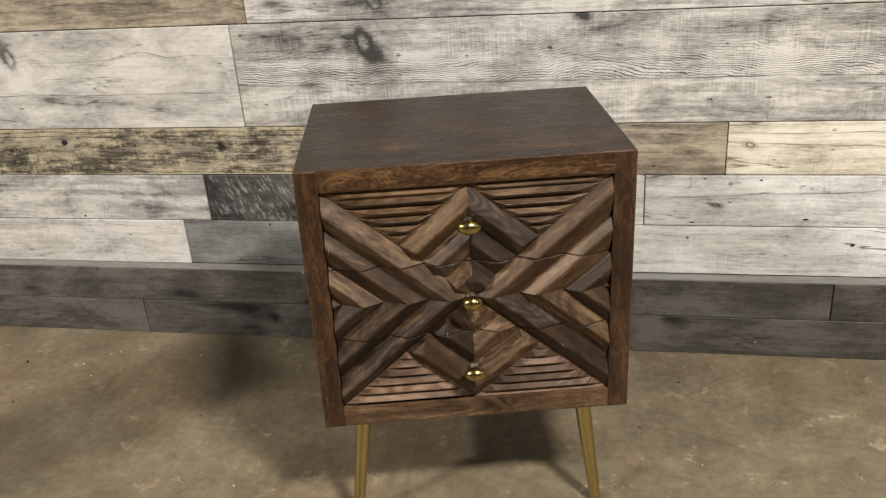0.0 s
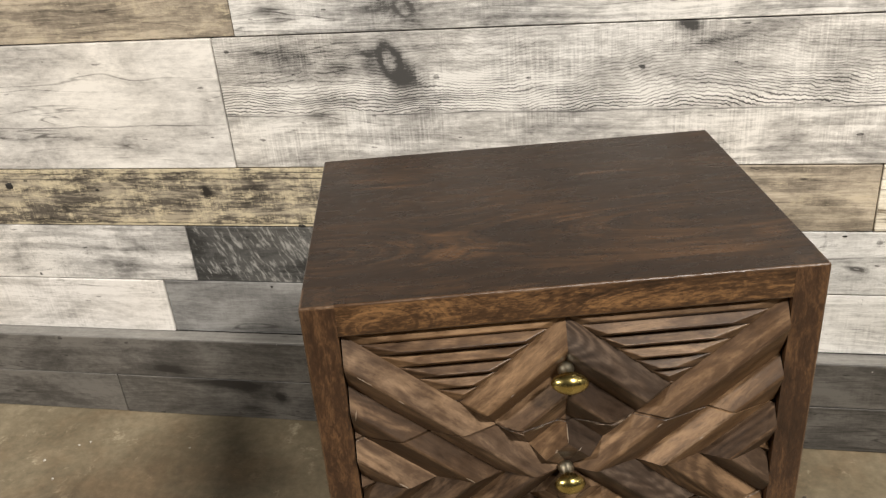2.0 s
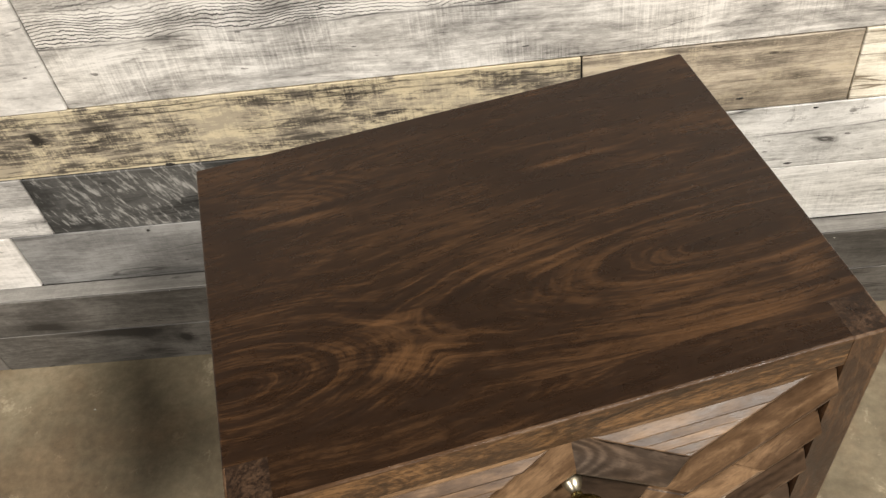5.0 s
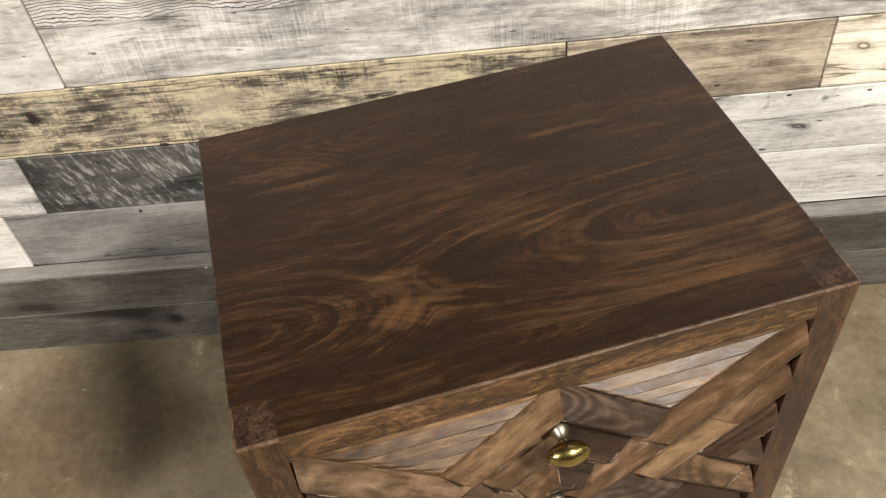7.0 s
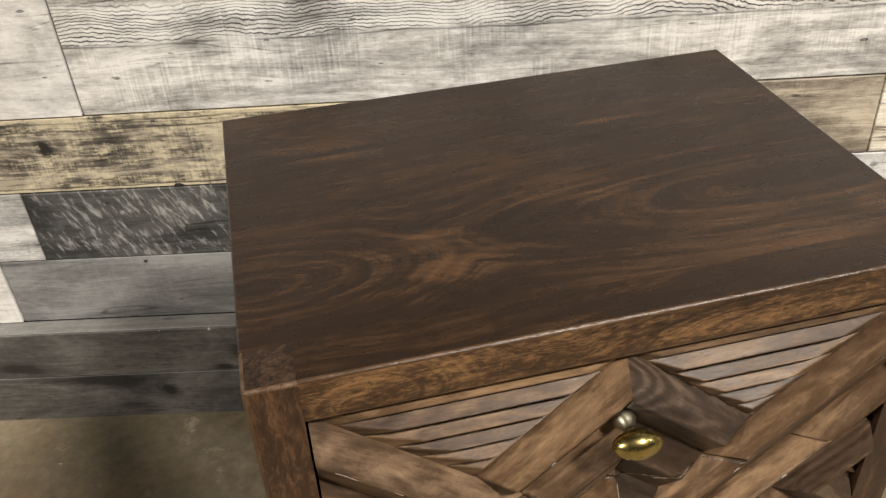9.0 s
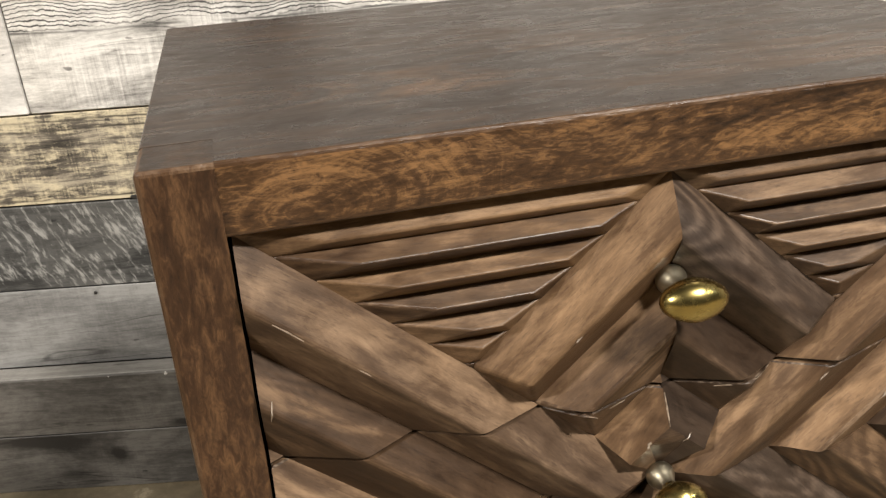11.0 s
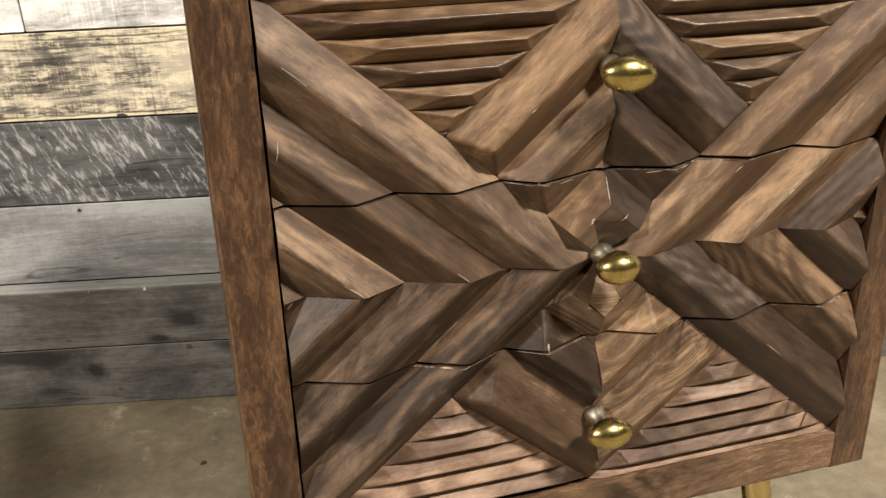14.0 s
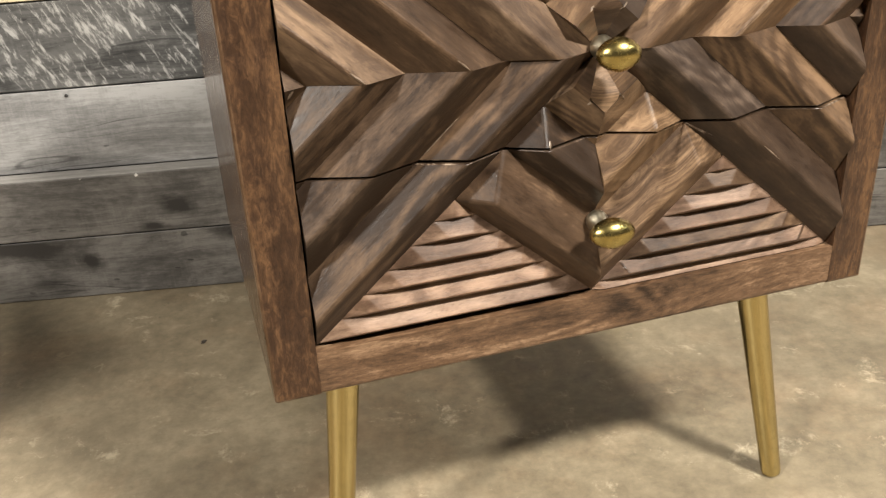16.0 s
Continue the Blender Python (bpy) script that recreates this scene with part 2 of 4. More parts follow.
        if edge:
            sep = w.node("ShaderNodeSeparateXYZ")
            w.put(sep.inputs[0], tex)
            rim = w.math("POWER", w.math("DIVIDE", w.math("ABSOLUTE", sep.outputs[2]), 0.052), 5.0)
            peel = w.math("ADD", peel, w.math("MULTIPLY", rim, edge))
        left = w.ramp(peel, [(share - 0.02, 0.0), (share + 0.07, 1.0)])
        col = w.mix(w.math("MULTIPLY", left, w.math("ADD", w.math("MULTIPLY", grit, 1.5), 0.0), clamp=True), col, paint_colour)
    if fleck:
        # fine slanting flecks
        share, pale_colour, lean = fleck
        sep = w.node("ShaderNodeSeparateXYZ")
        w.put(sep.inputs[0], at)
        comb = w.node("ShaderNodeCombineXYZ")
        w.put(comb.inputs[0], w.math("MULTIPLY", w.math("ADD", sep.outputs[0], w.math("MULTIPLY", sep.outputs[2], lean)), 115.0))
        w.put(comb.inputs[2], w.math("MULTIPLY", sep.outputs[2], 40.0))
        scratch = w.noise(comb.outputs[0], 1.0, 5, 0.7, 0.3)
        scratch = w.math("ADD", w.math("MULTIPLY", scratch, 0.7), w.math("MULTIPLY", cloud, 0.3))
        col = w.mix(w.ramp(scratch, [(share, 0.0), (share + 0.09, 0.85)]), col, pale_colour)
    for x0, z0, slope in splits:
        # a long printed crack
        sep = w.node("ShaderNodeSeparateXYZ")
        w.put(sep.inputs[0], tex)
        way = w.math("MULTIPLY", w.math("SUBTRACT", w.noise(w.scaled(tex, 6, 0, 0), 1.0, 4, 0.6), 0.5), 0.016)
        way = w.math("ADD", way, w.math("ADD", w.math("MULTIPLY", w.math("SUBTRACT", sep.outputs[0], x0), slope), z0))
        near = w.math("DIVIDE", w.math("ABSOLUTE", w.math("SUBTRACT", sep.outputs[2], way)), 0.0014)
        broken = w.ramp(w.noise(w.scaled(tex, 9, 0, 0), 1.0, 3), [(0.38, 0.15), (0.55, 1.0)])
        col = w.mix(w.math("MULTIPLY", w.math("SUBTRACT", 1.25, near, clamp=True), w.math("MULTIPLY", broken, 0.85)), col, dark)
    warm = w.ramp(w.noise(at, 3.0, 2), [(0.4, 0.0), (0.7, 1.0)])
    col = w.mix(w.math("MULTIPLY", warm, 0.25), col, w.mix(1.0, col, (1.06, 1.0, 0.9), "MULTIPLY"))
    w.bump(w.math("ADD", fine, w.math("MULTIPLY", marks, 0.4)), 0.15, 0.0006)
    return w.done(col, rough, 0.0, 0.35)


def concrete(name):
    """Old concrete: clouds, dark and rusty stains, pale scuffs, fine grit and pits."""
    w = Nodes(name)
    at = w.node("ShaderNodeTexCoord").outputs["Object"]
    big = w.noise(at, 1.3, 4, 0.55, 0.2)
    mid = w.noise(at, 8, 9, 0.66, 0.15)
    small = w.noise(at, 55, 7, 0.72)
    f = w.math("ADD", w.math("MULTIPLY", big, 0.26), w.math("ADD", w.math("MULTIPLY", mid, 0.42), w.math("MULTIPLY", small, 0.32)))
    col = w.ramp(f, [(0.35, (0.083, 0.066, 0.041)), (0.5, (0.171, 0.139, 0.090)), (0.64, (0.277, 0.231, 0.155))])
    stain = w.ramp(w.noise(at, 6, 8, 0.72, 0.2), [(0.56, 0.0), (0.68, 1.0)])
    col = w.mix(w.math("MULTIPLY", stain, 0.65), col, (0.102, 0.081, 0.050))
    scuff = w.ramp(w.noise(w.vec("ADD", at, (2, 9, 0)), 17, 8, 0.78, 0.3), [(0.58, 0.0), (0.68, 1.0)])
    col = w.mix(w.math("MULTIPLY", scuff, 0.55), col, (0.456, 0.395, 0.277))
    spot = w.ramp(w.noise(at, 60, 4, 0.6), [(0.66, 0.0), (0.72, 1.0)])
    where = w.ramp(w.noise(w.vec("ADD", at, (8, 1, 0)), 3.0, 3), [(0.45, 0.0), (0.6, 1.0)])
    col = w.mix(w.math("MULTIPLY", w.math("MULTIPLY", spot, where), 0.7), col, (0.097, 0.075, 0.049))
    rust = w.ramp(w.noise(w.vec("ADD", at, (5, 3, 0)), 3.2, 6, 0.7), [(0.48, 0.0), (0.64, 1.0)])
    col = w.mix(w.math("MULTIPLY", rust, 0.45), col, w.mix(1.0, col, (1.0, 0.76, 0.62), "MULTIPLY"))
    pits = w.ramp(w.noise(at, 210, 2, 0.5), [(0.66, 0.0), (0.74, 1.0)])
    col = w.mix(w.math("MULTIPLY", pits, 0.35), col, (0.116, 0.094, 0.063))
    w.bump(w.math("ADD", mid, w.math("MULTIPLY", small, 0.6)), 0.15, 0.002)
    return w.done(col, w.ramp(mid, [(0.3, 0.42), (0.7, 0.68)]), 0.0, 0.4)


def brass(name, colour, rough, patina=0.15):
    w = Nodes(name)
    at = w.node("ShaderNodeTexCoord").outputs["Object"]
    brushed = w.noise(w.scaled(at, 900, 900, 12), 1.0, 2)
    col = w.mix(w.math("MULTIPLY", w.noise(at, 40, 3), 0.5), colour, tuple(c * 0.7 for c in colour))
    tarnish = w.ramp(w.noise(at, 190, 4, 0.65), [(0.50, 0.0), (0.68, 1.0)])
    col = w.mix(w.math("MULTIPLY", tarnish, patina), col, tuple(c * 0.3 for c in colour))
    w.bump(brushed, 0.05, 0.0003)
    return w.done(col, w.ramp(tarnish, [(0.0, rough), (1.0, rough + 0.25 * patina)]), 1.0)


def paint(name, colour, rough=0.7):
    w = Nodes(name)
    at = w.node("ShaderNodeTexCoord").outputs["Object"]
    n = w.noise(at, 2.0, 4)
    m = w.noise(at, 80, 3)
    w.bump(m, 0.1, 0.001)
    return w.done(w.mix(w.math("MULTIPLY", n, 0.25), colour, tuple(c * 0.8 for c in colour)), rough)


TOP_WOOD = mango_wood("top_wood", (0.0076, 0.0037, 0.0020), (0.0180, 0.0086, 0.0040), (0.082, 0.0400, 0.0166), 0.28, 1.6, 0.1, 0.6, spec=0.29, pore=0.2, spread=0.27, flecks=0.20, rise=0.06, fur=0.13,
                      eyes=[(-0.214, -0.077, 2.4), (0.165, -0.060, 4.6)], curl=0.62, turns=200.0,
                      pale_spots=[(-0.083, -0.094, 0.040, 0.016, 0.22), (-0.094, -0.053, 0.026, 0.006, 0.26), (-0.160, 0.092, 0.060, 0.012, 0.16), (-0.150, 0.074, 0.050, 0.006, 0.20),
                                  (0.083, 0.067, 0.055, 0.005, 0.18), (0.160, 0.040, 0.035, 0.012, 0.10), (0.090, -0.134, 0.180, 0.026, 0.16), (0.203, -0.105, 0.022, 0.012, 0.20)])
END_WOOD = mango_wood("end_grain_wood", (0.0070, 0.0040, 0.0026), (0.0180, 0.0098, 0.0058), (0.060, 0.034, 0.0190), 0.34, 3.0, 0.1, 0.4, spec=0.3, flecks=0.4, rise=0.2)
CASE_WOOD = mango_wood("case_wood", (0.0110, 0.0054, 0.0030), (0.036, 0.0172, 0.0086), (0.116, 0.060, 0.0270), 0.36, 2.2, 0.3, 1.2, fibres=0.12, flecks=0.62, spread=0.20, fur=0.24)
SIDE_WOOD = mango_wood("lacquered_side_wood", (0.0130, 0.0061, 0.0031), (0.040, 0.0190, 0.0085), (0.125, 0.063, 0.026), 0.17, 2.0, 0.3, 1.2, spec=0.6, flecks=0.3, rise=0.1)
RAIL_WOOD = mango_wood("rail_wood", (0.0145, 0.0071, 0.0036), (0.056, 0.0280, 0.0124), (0.185, 0.098, 0.041), 0.36, 1.3, 0.3, 1.4, flecks=0.58, fur=0.22,
                       curl=0.36, turns=190.0, eyes=[(-0.166, -0.026, 1.9), (0.16, -0.030, 5.0)], pale_spots=[(-0.155, -0.006, 0.026, 0.008, 0.14), (0.06, -0.022, 0.12, 0.008, 0.10)])
LOW_RAIL_WOOD = mango_wood("worn_rail_wood", (0.0180, 0.0095, 0.0052), (0.100, 0.0560, 0.0300), (0.290, 0.185, 0.110), 0.38, 1.3, 0.3, 1.2, flecks=0.36, fur=0.26, spread=0.18)
SLAT_GOLD = mango_wood("golden_slat_wood", (0.0220, 0.0112, 0.0056), (0.085, 0.0490, 0.0255), (0.245, 0.152, 0.083), 0.40, 1.0, 0.25, 0.9, 0.2, spec=0.22, fibres=0.09, flecks=0.12, rise=0.16, spread=0.15, fur=0.26)
SLAT_WOOD = mango_wood("slat_wood", (0.0195, 0.0106, 0.0062), (0.076, 0.0455, 0.0260), (0.220, 0.141, 0.082), 0.40, 1.0, 0.25, 0.9, 0.2, spec=0.22, fibres=0.09, flecks=0.12, rise=0.16, spread=0.15, fur=0.26)
SLAT_DARK = mango_wood("dark_slat_wood", (0.0120, 0.0068, 0.0043), (0.043, 0.0262, 0.0160), (0.128, 0.083, 0.053), 0.40, 1.0, 0.25, 0.9, 0.5, spec=0.22, fibres=0.09, flecks=0.12, rise=0.16, spread=0.15, fur=0.26)
SLAT_BROWN = mango_wood("brown_slat_wood", (0.0150, 0.0084, 0.0048), (0.057, 0.0335, 0.0188), (0.172, 0.107, 0.0605), 0.40, 1.0, 0.25, 0.9, 0.2, spec=0.22, fibres=0.09, flecks=0.12, rise=0.16, spread=0.15, fur=0.26)
SLAT_UMBER = mango_wood("umber_slat_wood", (0.0115, 0.0064, 0.0037), (0.026, 0.0150, 0.0083), (0.130, 0.078, 0.0430), 0.40, 1.0, 0.25, 0.9, 0.3, spec=0.22, fibres=0.09, flecks=0.12, rise=0.16, spread=0.17, fur=0.28)
SLAT_KNOT = mango_wood("knotty_slat_wood", (0.0200, 0.0108, 0.0056), (0.080, 0.0470, 0.0250), (0.235, 0.148, 0.082), 0.40, 1.0, 0.25, 0.9, 0.2, spec=0.22, fibres=0.09, flecks=0.12, rise=0.16, spread=0.17, fur=0.22,
                       eyes=[(0.006, 0.0, 1.7), (-0.03, 0.012, 2.2)], curl=0.5, turns=170.0)
SLAT_PALE = mango_wood("pale_reed_wood", (0.030, 0.0168, 0.0100), (0.115, 0.0690, 0.0440), (0.290, 0.190, 0.128), 0.40, 1.0, 0.25, 0.9, 0.3, spec=0.22, fibres=0.09, flecks=0.12, rise=0.16, spread=0.16, fur=0.26)
EDGE_WOOD = mango_wood("rubbed_edge_wood", (0.018, 0.009, 0.0045), (0.062, 0.032, 0.0150), (0.14, 0.088, 0.052), 0.34, 3.0, 0.3, 0.7, spread=0.19, flecks=0.4)
LIP_WOOD = mango_wood("chipped_lip_wood", (0.012, 0.007, 0.004), (0.045, 0.027, 0.016), (0.34, 0.26, 0.19), 0.40, 4.0, 0.3, 0.7, spread=0.19)
WORN_WOOD = mango_wood("worn_edge_wood", (0.018, 0.0095, 0.0052), (0.060, 0.034, 0.019), (0.30, 0.205, 0.130), 0.36, 3.0, 0.6, 0.7, spread=0.22)
BARE_WOOD = mango_wood("bare_wood", (0.06, 0.041, 0.027), (0.16, 0.118, 0.082), (0.32, 0.255, 0.195), 0.34, 3.0, 0.3, 0.5, spec=0.5)
INSIDE_WOOD = mango_wood("drawer_inside_wood", (0.02, 0.012, 0.008), (0.04, 0.024, 0.014), (0.07, 0.042, 0.025), 0.6)
BRASS = brass("antique_brass", (0.42, 0.33, 0.120), 0.24, 0.3)
NECK_METAL = brass("pale_worn_brass", (0.48, 0.43, 0.32), 0.36)
LEG_BRASS = brass("brushed_brass", (0.55, 0.44, 0.20), 0.17)
CONCRETE = concrete("worn_concrete")
PLASTER = paint("grey_plaster", (0.07, 0.067, 0.062))
P_GREY = plank_print("whitewashed_grey_print", (0.09, 0.087, 0.083), (0.38, 0.368, 0.352), (0.70, 0.68, 0.655), 0.6, 0.5, 0.2, flake=(0.575, (0.12, 0.115, 0.108), 0.6))
P_PALE = plank_print("pale_ash_print", (0.18, 0.17, 0.165), (0.50, 0.48, 0.455), (0.74, 0.715, 0.69), 0.55, 0.30, 0.20)
P_BROWN = plank_print("weathered_brown_print", (0.06, 0.05, 0.04), (0.28, 0.238, 0.185), (0.52, 0.45, 0.35), 0.55, 0.5, 0.10, flake=(0.54, (0.50, 0.43, 0.31), 1.0))
P_YELLOW = plank_print("yellowed_barn_print", (0.022, 0.019, 0.016), (0.118, 0.102, 0.082), (0.36, 0.315, 0.24), 0.8, 0.8, 0.14,
                       flake=(0.515, (0.60, 0.52, 0.36), 0.9), edge=0.10, knot=[(0.0, 0.010, 0.008, 0.010, 0.5, False)], splits=[(0.0, 0.044, 0.0), (0.0, 0.034, 0.0), (0.3, -0.046, 0.0)])
P_CREAM = plank_print("cream_barn_print", (0.20, 0.165, 0.12), (0.62, 0.57, 0.47), (0.86, 0.82, 0.72), 0.45, 0.6, 0.15, 0.55, 0.9, knot=[(-0.606, 0.008, 0.009, 0.006, 0.35, True)], splits=[(-0.65, 0.014, -0.04), (-0.5, 0.030, 0.0)])
P_BLACK = plank_print("charcoal_print", (0.012, 0.012, 0.012), (0.034, 0.034, 0.033), (0.085, 0.084, 0.081), 0.6, 0.4, 0.15, fleck=(0.53, (0.34, 0.335, 0.32), 0.45))
DUSK = (0.0245, 0.0222, 0.0198), (0.071, 0.0655, 0.0590), (0.142, 0.132, 0.120), 0.55, 0.3, 0.10
P_DUSK = plank_print("dusky_grey_print", *DUSK)
P_SHADED = plank_print("knotty_dusky_print", *DUSK, knot=[(0.075, -0.007, 0.014, 0.009, 0.5, False), (0.04, -0.033, 0.012, 0.006, 0.4, False), (-0.253, -0.024, 0.035, 0.010, 0.35, False)])
P_FOOT = plank_print("smudged_dusky_print", *DUSK, knot=[(-0.674, 0.031, 0.055, 0.016, 0.4, False), (-0.588, 0.010, 0.011, 0.012, 0.4, False), (-0.397, 0.035, 0.035, 0.012, 0.4, False), (0.275, 0.033, 0.02, 0.012, 0.35, False)])
P_STONE = plank_print("stone_grey_print", (0.07, 0.068, 0.066), (0.165, 0.162, 0.158), (0.27, 0.267, 0.26), 0.5, 0.35, 0.1)
P_WHITE = plank_print("limed_white_print", (0.16, 0.155, 0.15), (0.60, 0.595, 0.58), (0.85, 0.845, 0.83), 0.4, 0.5, 0.15, 0.55, 1.0, flake=(0.60, (0.17, 0.165, 0.16), 0.8))
P_LEFT = plank_print("knotty_ash_print", (0.14, 0.132, 0.125), (0.53, 0.51, 0.485), (0.78, 0.755, 0.72), 0.55, 0.15, 0.06,
                     knot=[(0.2235, 0.049, 0.016, 0.026, 0.32, True), (0.36, -0.049, 0.16, 0.010, 0.14, False), (0.30, -0.040, 0.03, 0.008, 0.18, False), (0.62, -0.075, 0.10, 0.014, 0.12, False)], splits=[(0.2, -0.031, 0.0)])
P_SPLIT = plank_print("cracked_white_print", (0.10, 0.097, 0.093), (0.56, 0.555, 0.54), (0.85, 0.845, 0.83), 0.4, 0.4, 0.1, 0.55, 0.6, flake=(0.56, (0.20, 0.195, 0.188), 0.8),
                      knot=[(-0.487, -0.008, 0.010, 0.004, 0.4, True)], splits=[(-0.625, 0.005, 0.038)])
P_LEDGE = plank_print("ledge_print", (0.10, 0.096, 0.089), (0.185, 0.178, 0.166), (0.27, 0.26, 0.244), 0.3, 0.4, 0.1)


# ---- mesh helpers ----
def finish(name, bm, material, parent=None, matrix=None, label="", smooth=False):
    mesh = bpy.data.meshes.new(name)
    bmesh.ops.recalc_face_normals(bm, faces=bm.faces)
    bm.to_mesh(mesh)
    bm.free()
    mesh.materials.append(material)
    if smooth:
        mesh.polygons.foreach_set("use_smooth", [True] * len(mesh.polygons))
    ob = new(name, mesh)
    ob.parent = parent
    if matrix is not None:
        ob.matrix_basis = matrix
    return tagged(ob, label)


def part(name, bm, material, parent, label="", matrix=None, smooth=False):
    return finish(name, bm, material, parent, matrix, label, smooth)


def add_box(bm, x0, x1, y0, y1, z0, z1):
    m = Matrix.LocRotScale(((x0 + x1) / 2, (y0 + y1) / 2, (z0 + z1) / 2), None, (x1 - x0, y1 - y0, z1 - z0))
    return bmesh.ops.create_cube(bm, size=1.0, matrix=m)["verts"]


def soft_box(x0, x1, y0, y1, z0, z1, edge=0.002, segments=2):
    bm = bmesh.new()
    add_box(bm, x0, x1, y0, y1, z0, z1)
    if edge:
        bmesh.ops.bevel(bm, geom=bm.edges[:], offset=edge, segments=segments, profile=0.5, affect="EDGES")
    return bm


def lathe(bm, profile, steps=32, turn=None):
    """A body of revolution round z from (radius, height) pairs."""
    rings = []
    for r, z in profile:
        ring = []
        for i in range(steps):
            a = 2 * math.pi * i / steps
            v = Vector((r * math.cos(a), r * math.sin(a), z))
            ring.append(bm.verts.new(turn @ v if turn else v))
        rings.append(ring)
    for low, high in zip(rings, rings[1:]):
        for i in range(steps):
            bm.faces.new((low[i], low[(i + 1) % steps], high[(i + 1) % steps], high[i]))
    bm.faces.new(rings[0][::-1])
    bm.faces.new(rings[-1])


def cut(poly, a, b, c):
    """The part of a flat convex polygon where a*x + b*z + c >= 0."""
    out = []
    for i, p in enumerate(poly):
        q = poly[(i + 1) % len(poly)]
        fp, fq = a * p[0] + b * p[1] + c, a * q[0] + b * q[1] + c
        if fp >= 0:
            out.append(p)
        if (fp >= 0) != (fq >= 0):
            k = fp / (fp - fq)
            out.append((p[0] + k * (q[0] - p[0]), p[1] + k * (q[1] - p[1])))
    return out


def area(poly):
    return 0.5 * sum(p[0] * q[1] - q[0] * p[1] for p, q in zip(poly, poly[1:] + poly[:1])) if len(poly) > 2 else 0.0


# ---- the room ----
def room_part(name, x0, x1, y0, y1, z0, z1, material, label, category):
    ob = finish(name, soft_box(x0, x1, y0, y1, z0, z1, 0), material, None, ROOM, label)
    return tagged(ob, "", category, "", "structure")


room_part("floor", -7.2, 10.7, -9.2, WALL + 0.2, -0.12, 0.0, CONCRETE, "worn stained grey-brown concrete floor", "floor")
wall_north = room_part("wall_north", -7.0, 10.5, WALL + 0.010, WALL + 0.18, 0, CEILING, PLASTER, "wall clad in horizontal barn-wood planks", "wall")
room_part("wall_south", -7.0, 10.5, -9.2, -9.0, 0, CEILING, PLASTER, "plain grey plaster wall", "wall")
room_part("wall_west", -7.2, -7.0, -9.2, WALL + 0.18, 0, CEILING, PLASTER, "plain grey plaster wall", "wall")
room_part("wall_east", 10.5, 10.7, -9.2, WALL + 0.18, 0, CEILING, PLASTER, "plain grey plaster wall", "wall")
room_part("ceiling", -7.2, 10.7, -9.2, WALL + 0.2, CEILING, CEILING + 0.1, PLASTER, "plain grey ceiling", "ceiling")

# unseen block, added to keep the left lamp off the floor beside the nightstand
tagged(finish("shade_block", soft_box(-1.0, 0.0, -0.12, 0.12, 0, 0.70, 0), PLASTER, None, pose(-1.14, 0.09, 0, 0, 0, 36), "unseen low grey block added to shade the floor on the left"),
       "", "partition wall", "", "structure")

LEDGE = 0.028
LEDGE_TOP = 0.169
room_part("trim_ledge", -4.4, 5.2, WALL - LEDGE + 0.008, WALL + 0.010, 0, LEDGE_TOP - 0.006, PLASTER, "low ledge along the foot of the plank wall", "ledge")

A_KNOT = plank_print("ringed_grey_print", (0.08, 0.077, 0.074), (0.40, 0.39, 0.375), (0.74, 0.725, 0.70), 0.55, 0.6, 0.12, 0.55, 0.6,
                     [(-0.445, -0.024, 0.018, 0.020, 0.24, True), (-0.44, -0.026, 0.10, 0.016, 0.10, False), (0.05, 0.02, 0.02, 0.006, 0.4, False)])
B_KNOT = plank_print("knotty_grey_print", (0.06, 0.058, 0.056), (0.40, 0.385, 0.365), (0.74, 0.72, 0.69), 0.5, 0.35, 0.26, 0.55, 0.4,
                     [(-0.528, 0.060, 0.020, 0.037, 0.31, True), (-0.503, 0.032, 0.026, 0.018, 0.24, False), (-0.560, 0.050, 0.012, 0.034, 0.16, False), (-0.71, 0.075, 0.11, 0.018, 0.12, False),
                      (-0.112, 0.100, 0.012, 0.011, 0.34, False), (-0.105, 0.092, 0.045, 0.022, 0.18, False), (-0.62, 0.000, 0.10, 0.012, 0.12, False)], (-0.018, 0.095, -0.098),
                     splits=[(-0.1, -0.019, 0.0)])
ROWS_OF_PLANKS = [
    # bottom, top, distance before the wall, the joints along it, and the prints between them
    (0.0, 0.0865, LEDGE, (-4.4, -2.1, -0.858, 0.95, 2.3, 5.2), (P_GREY, P_DUSK, P_FOOT, P_DUSK, P_GREY)),
    (0.0865, LEDGE_TOP, LEDGE, (-4.4, -1.6, 0.62, 2.9, 5.2), (P_DUSK, P_SHADED, P_DUSK, P_DUSK)),
    (LEDGE_TOP, 0.275, 0, (-4.4, -2.0, -0.731, 0.02, 1.6, 5.2), (P_GREY, P_PALE, P_STONE, P_WHITE, P_STONE)),
    (0.275, 0.381, 0, (-4.4, -1.9, -0.664, -0.1, 0.258, 1.5, 5.2), (P_BROWN, P_GREY, P_BLACK, P_WHITE, P_SPLIT, P_GREY)),
    (0.381, 0.4855, 0, (-4.4, -1.3, 0.08, 0.406, 1.7, 5.2), (P_BROWN, P_YELLOW, P_BROWN, P_CREAM, P_YELLOW)),
    (0.4855, 0.694, 0, (-4.4, -2.0, -0.549, 1.05, 2.4, 5.2), (P_GREY, P_LEFT, B_KNOT, P_PALE, P_GREY)),
    (0.694, 0.805, 0, (-4.4, -1.7, -0.510, 0.9, 2.2, 5.2), (P_GREY, P_BROWN, A_KNOT, P_GREY, P_BROWN)),
    (0.805, 1.010, 0, (-4.4, -1.2, 0.2, 1.5, 5.2), (P_GREY, P_GREY, P_PALE, P_GREY)),
]
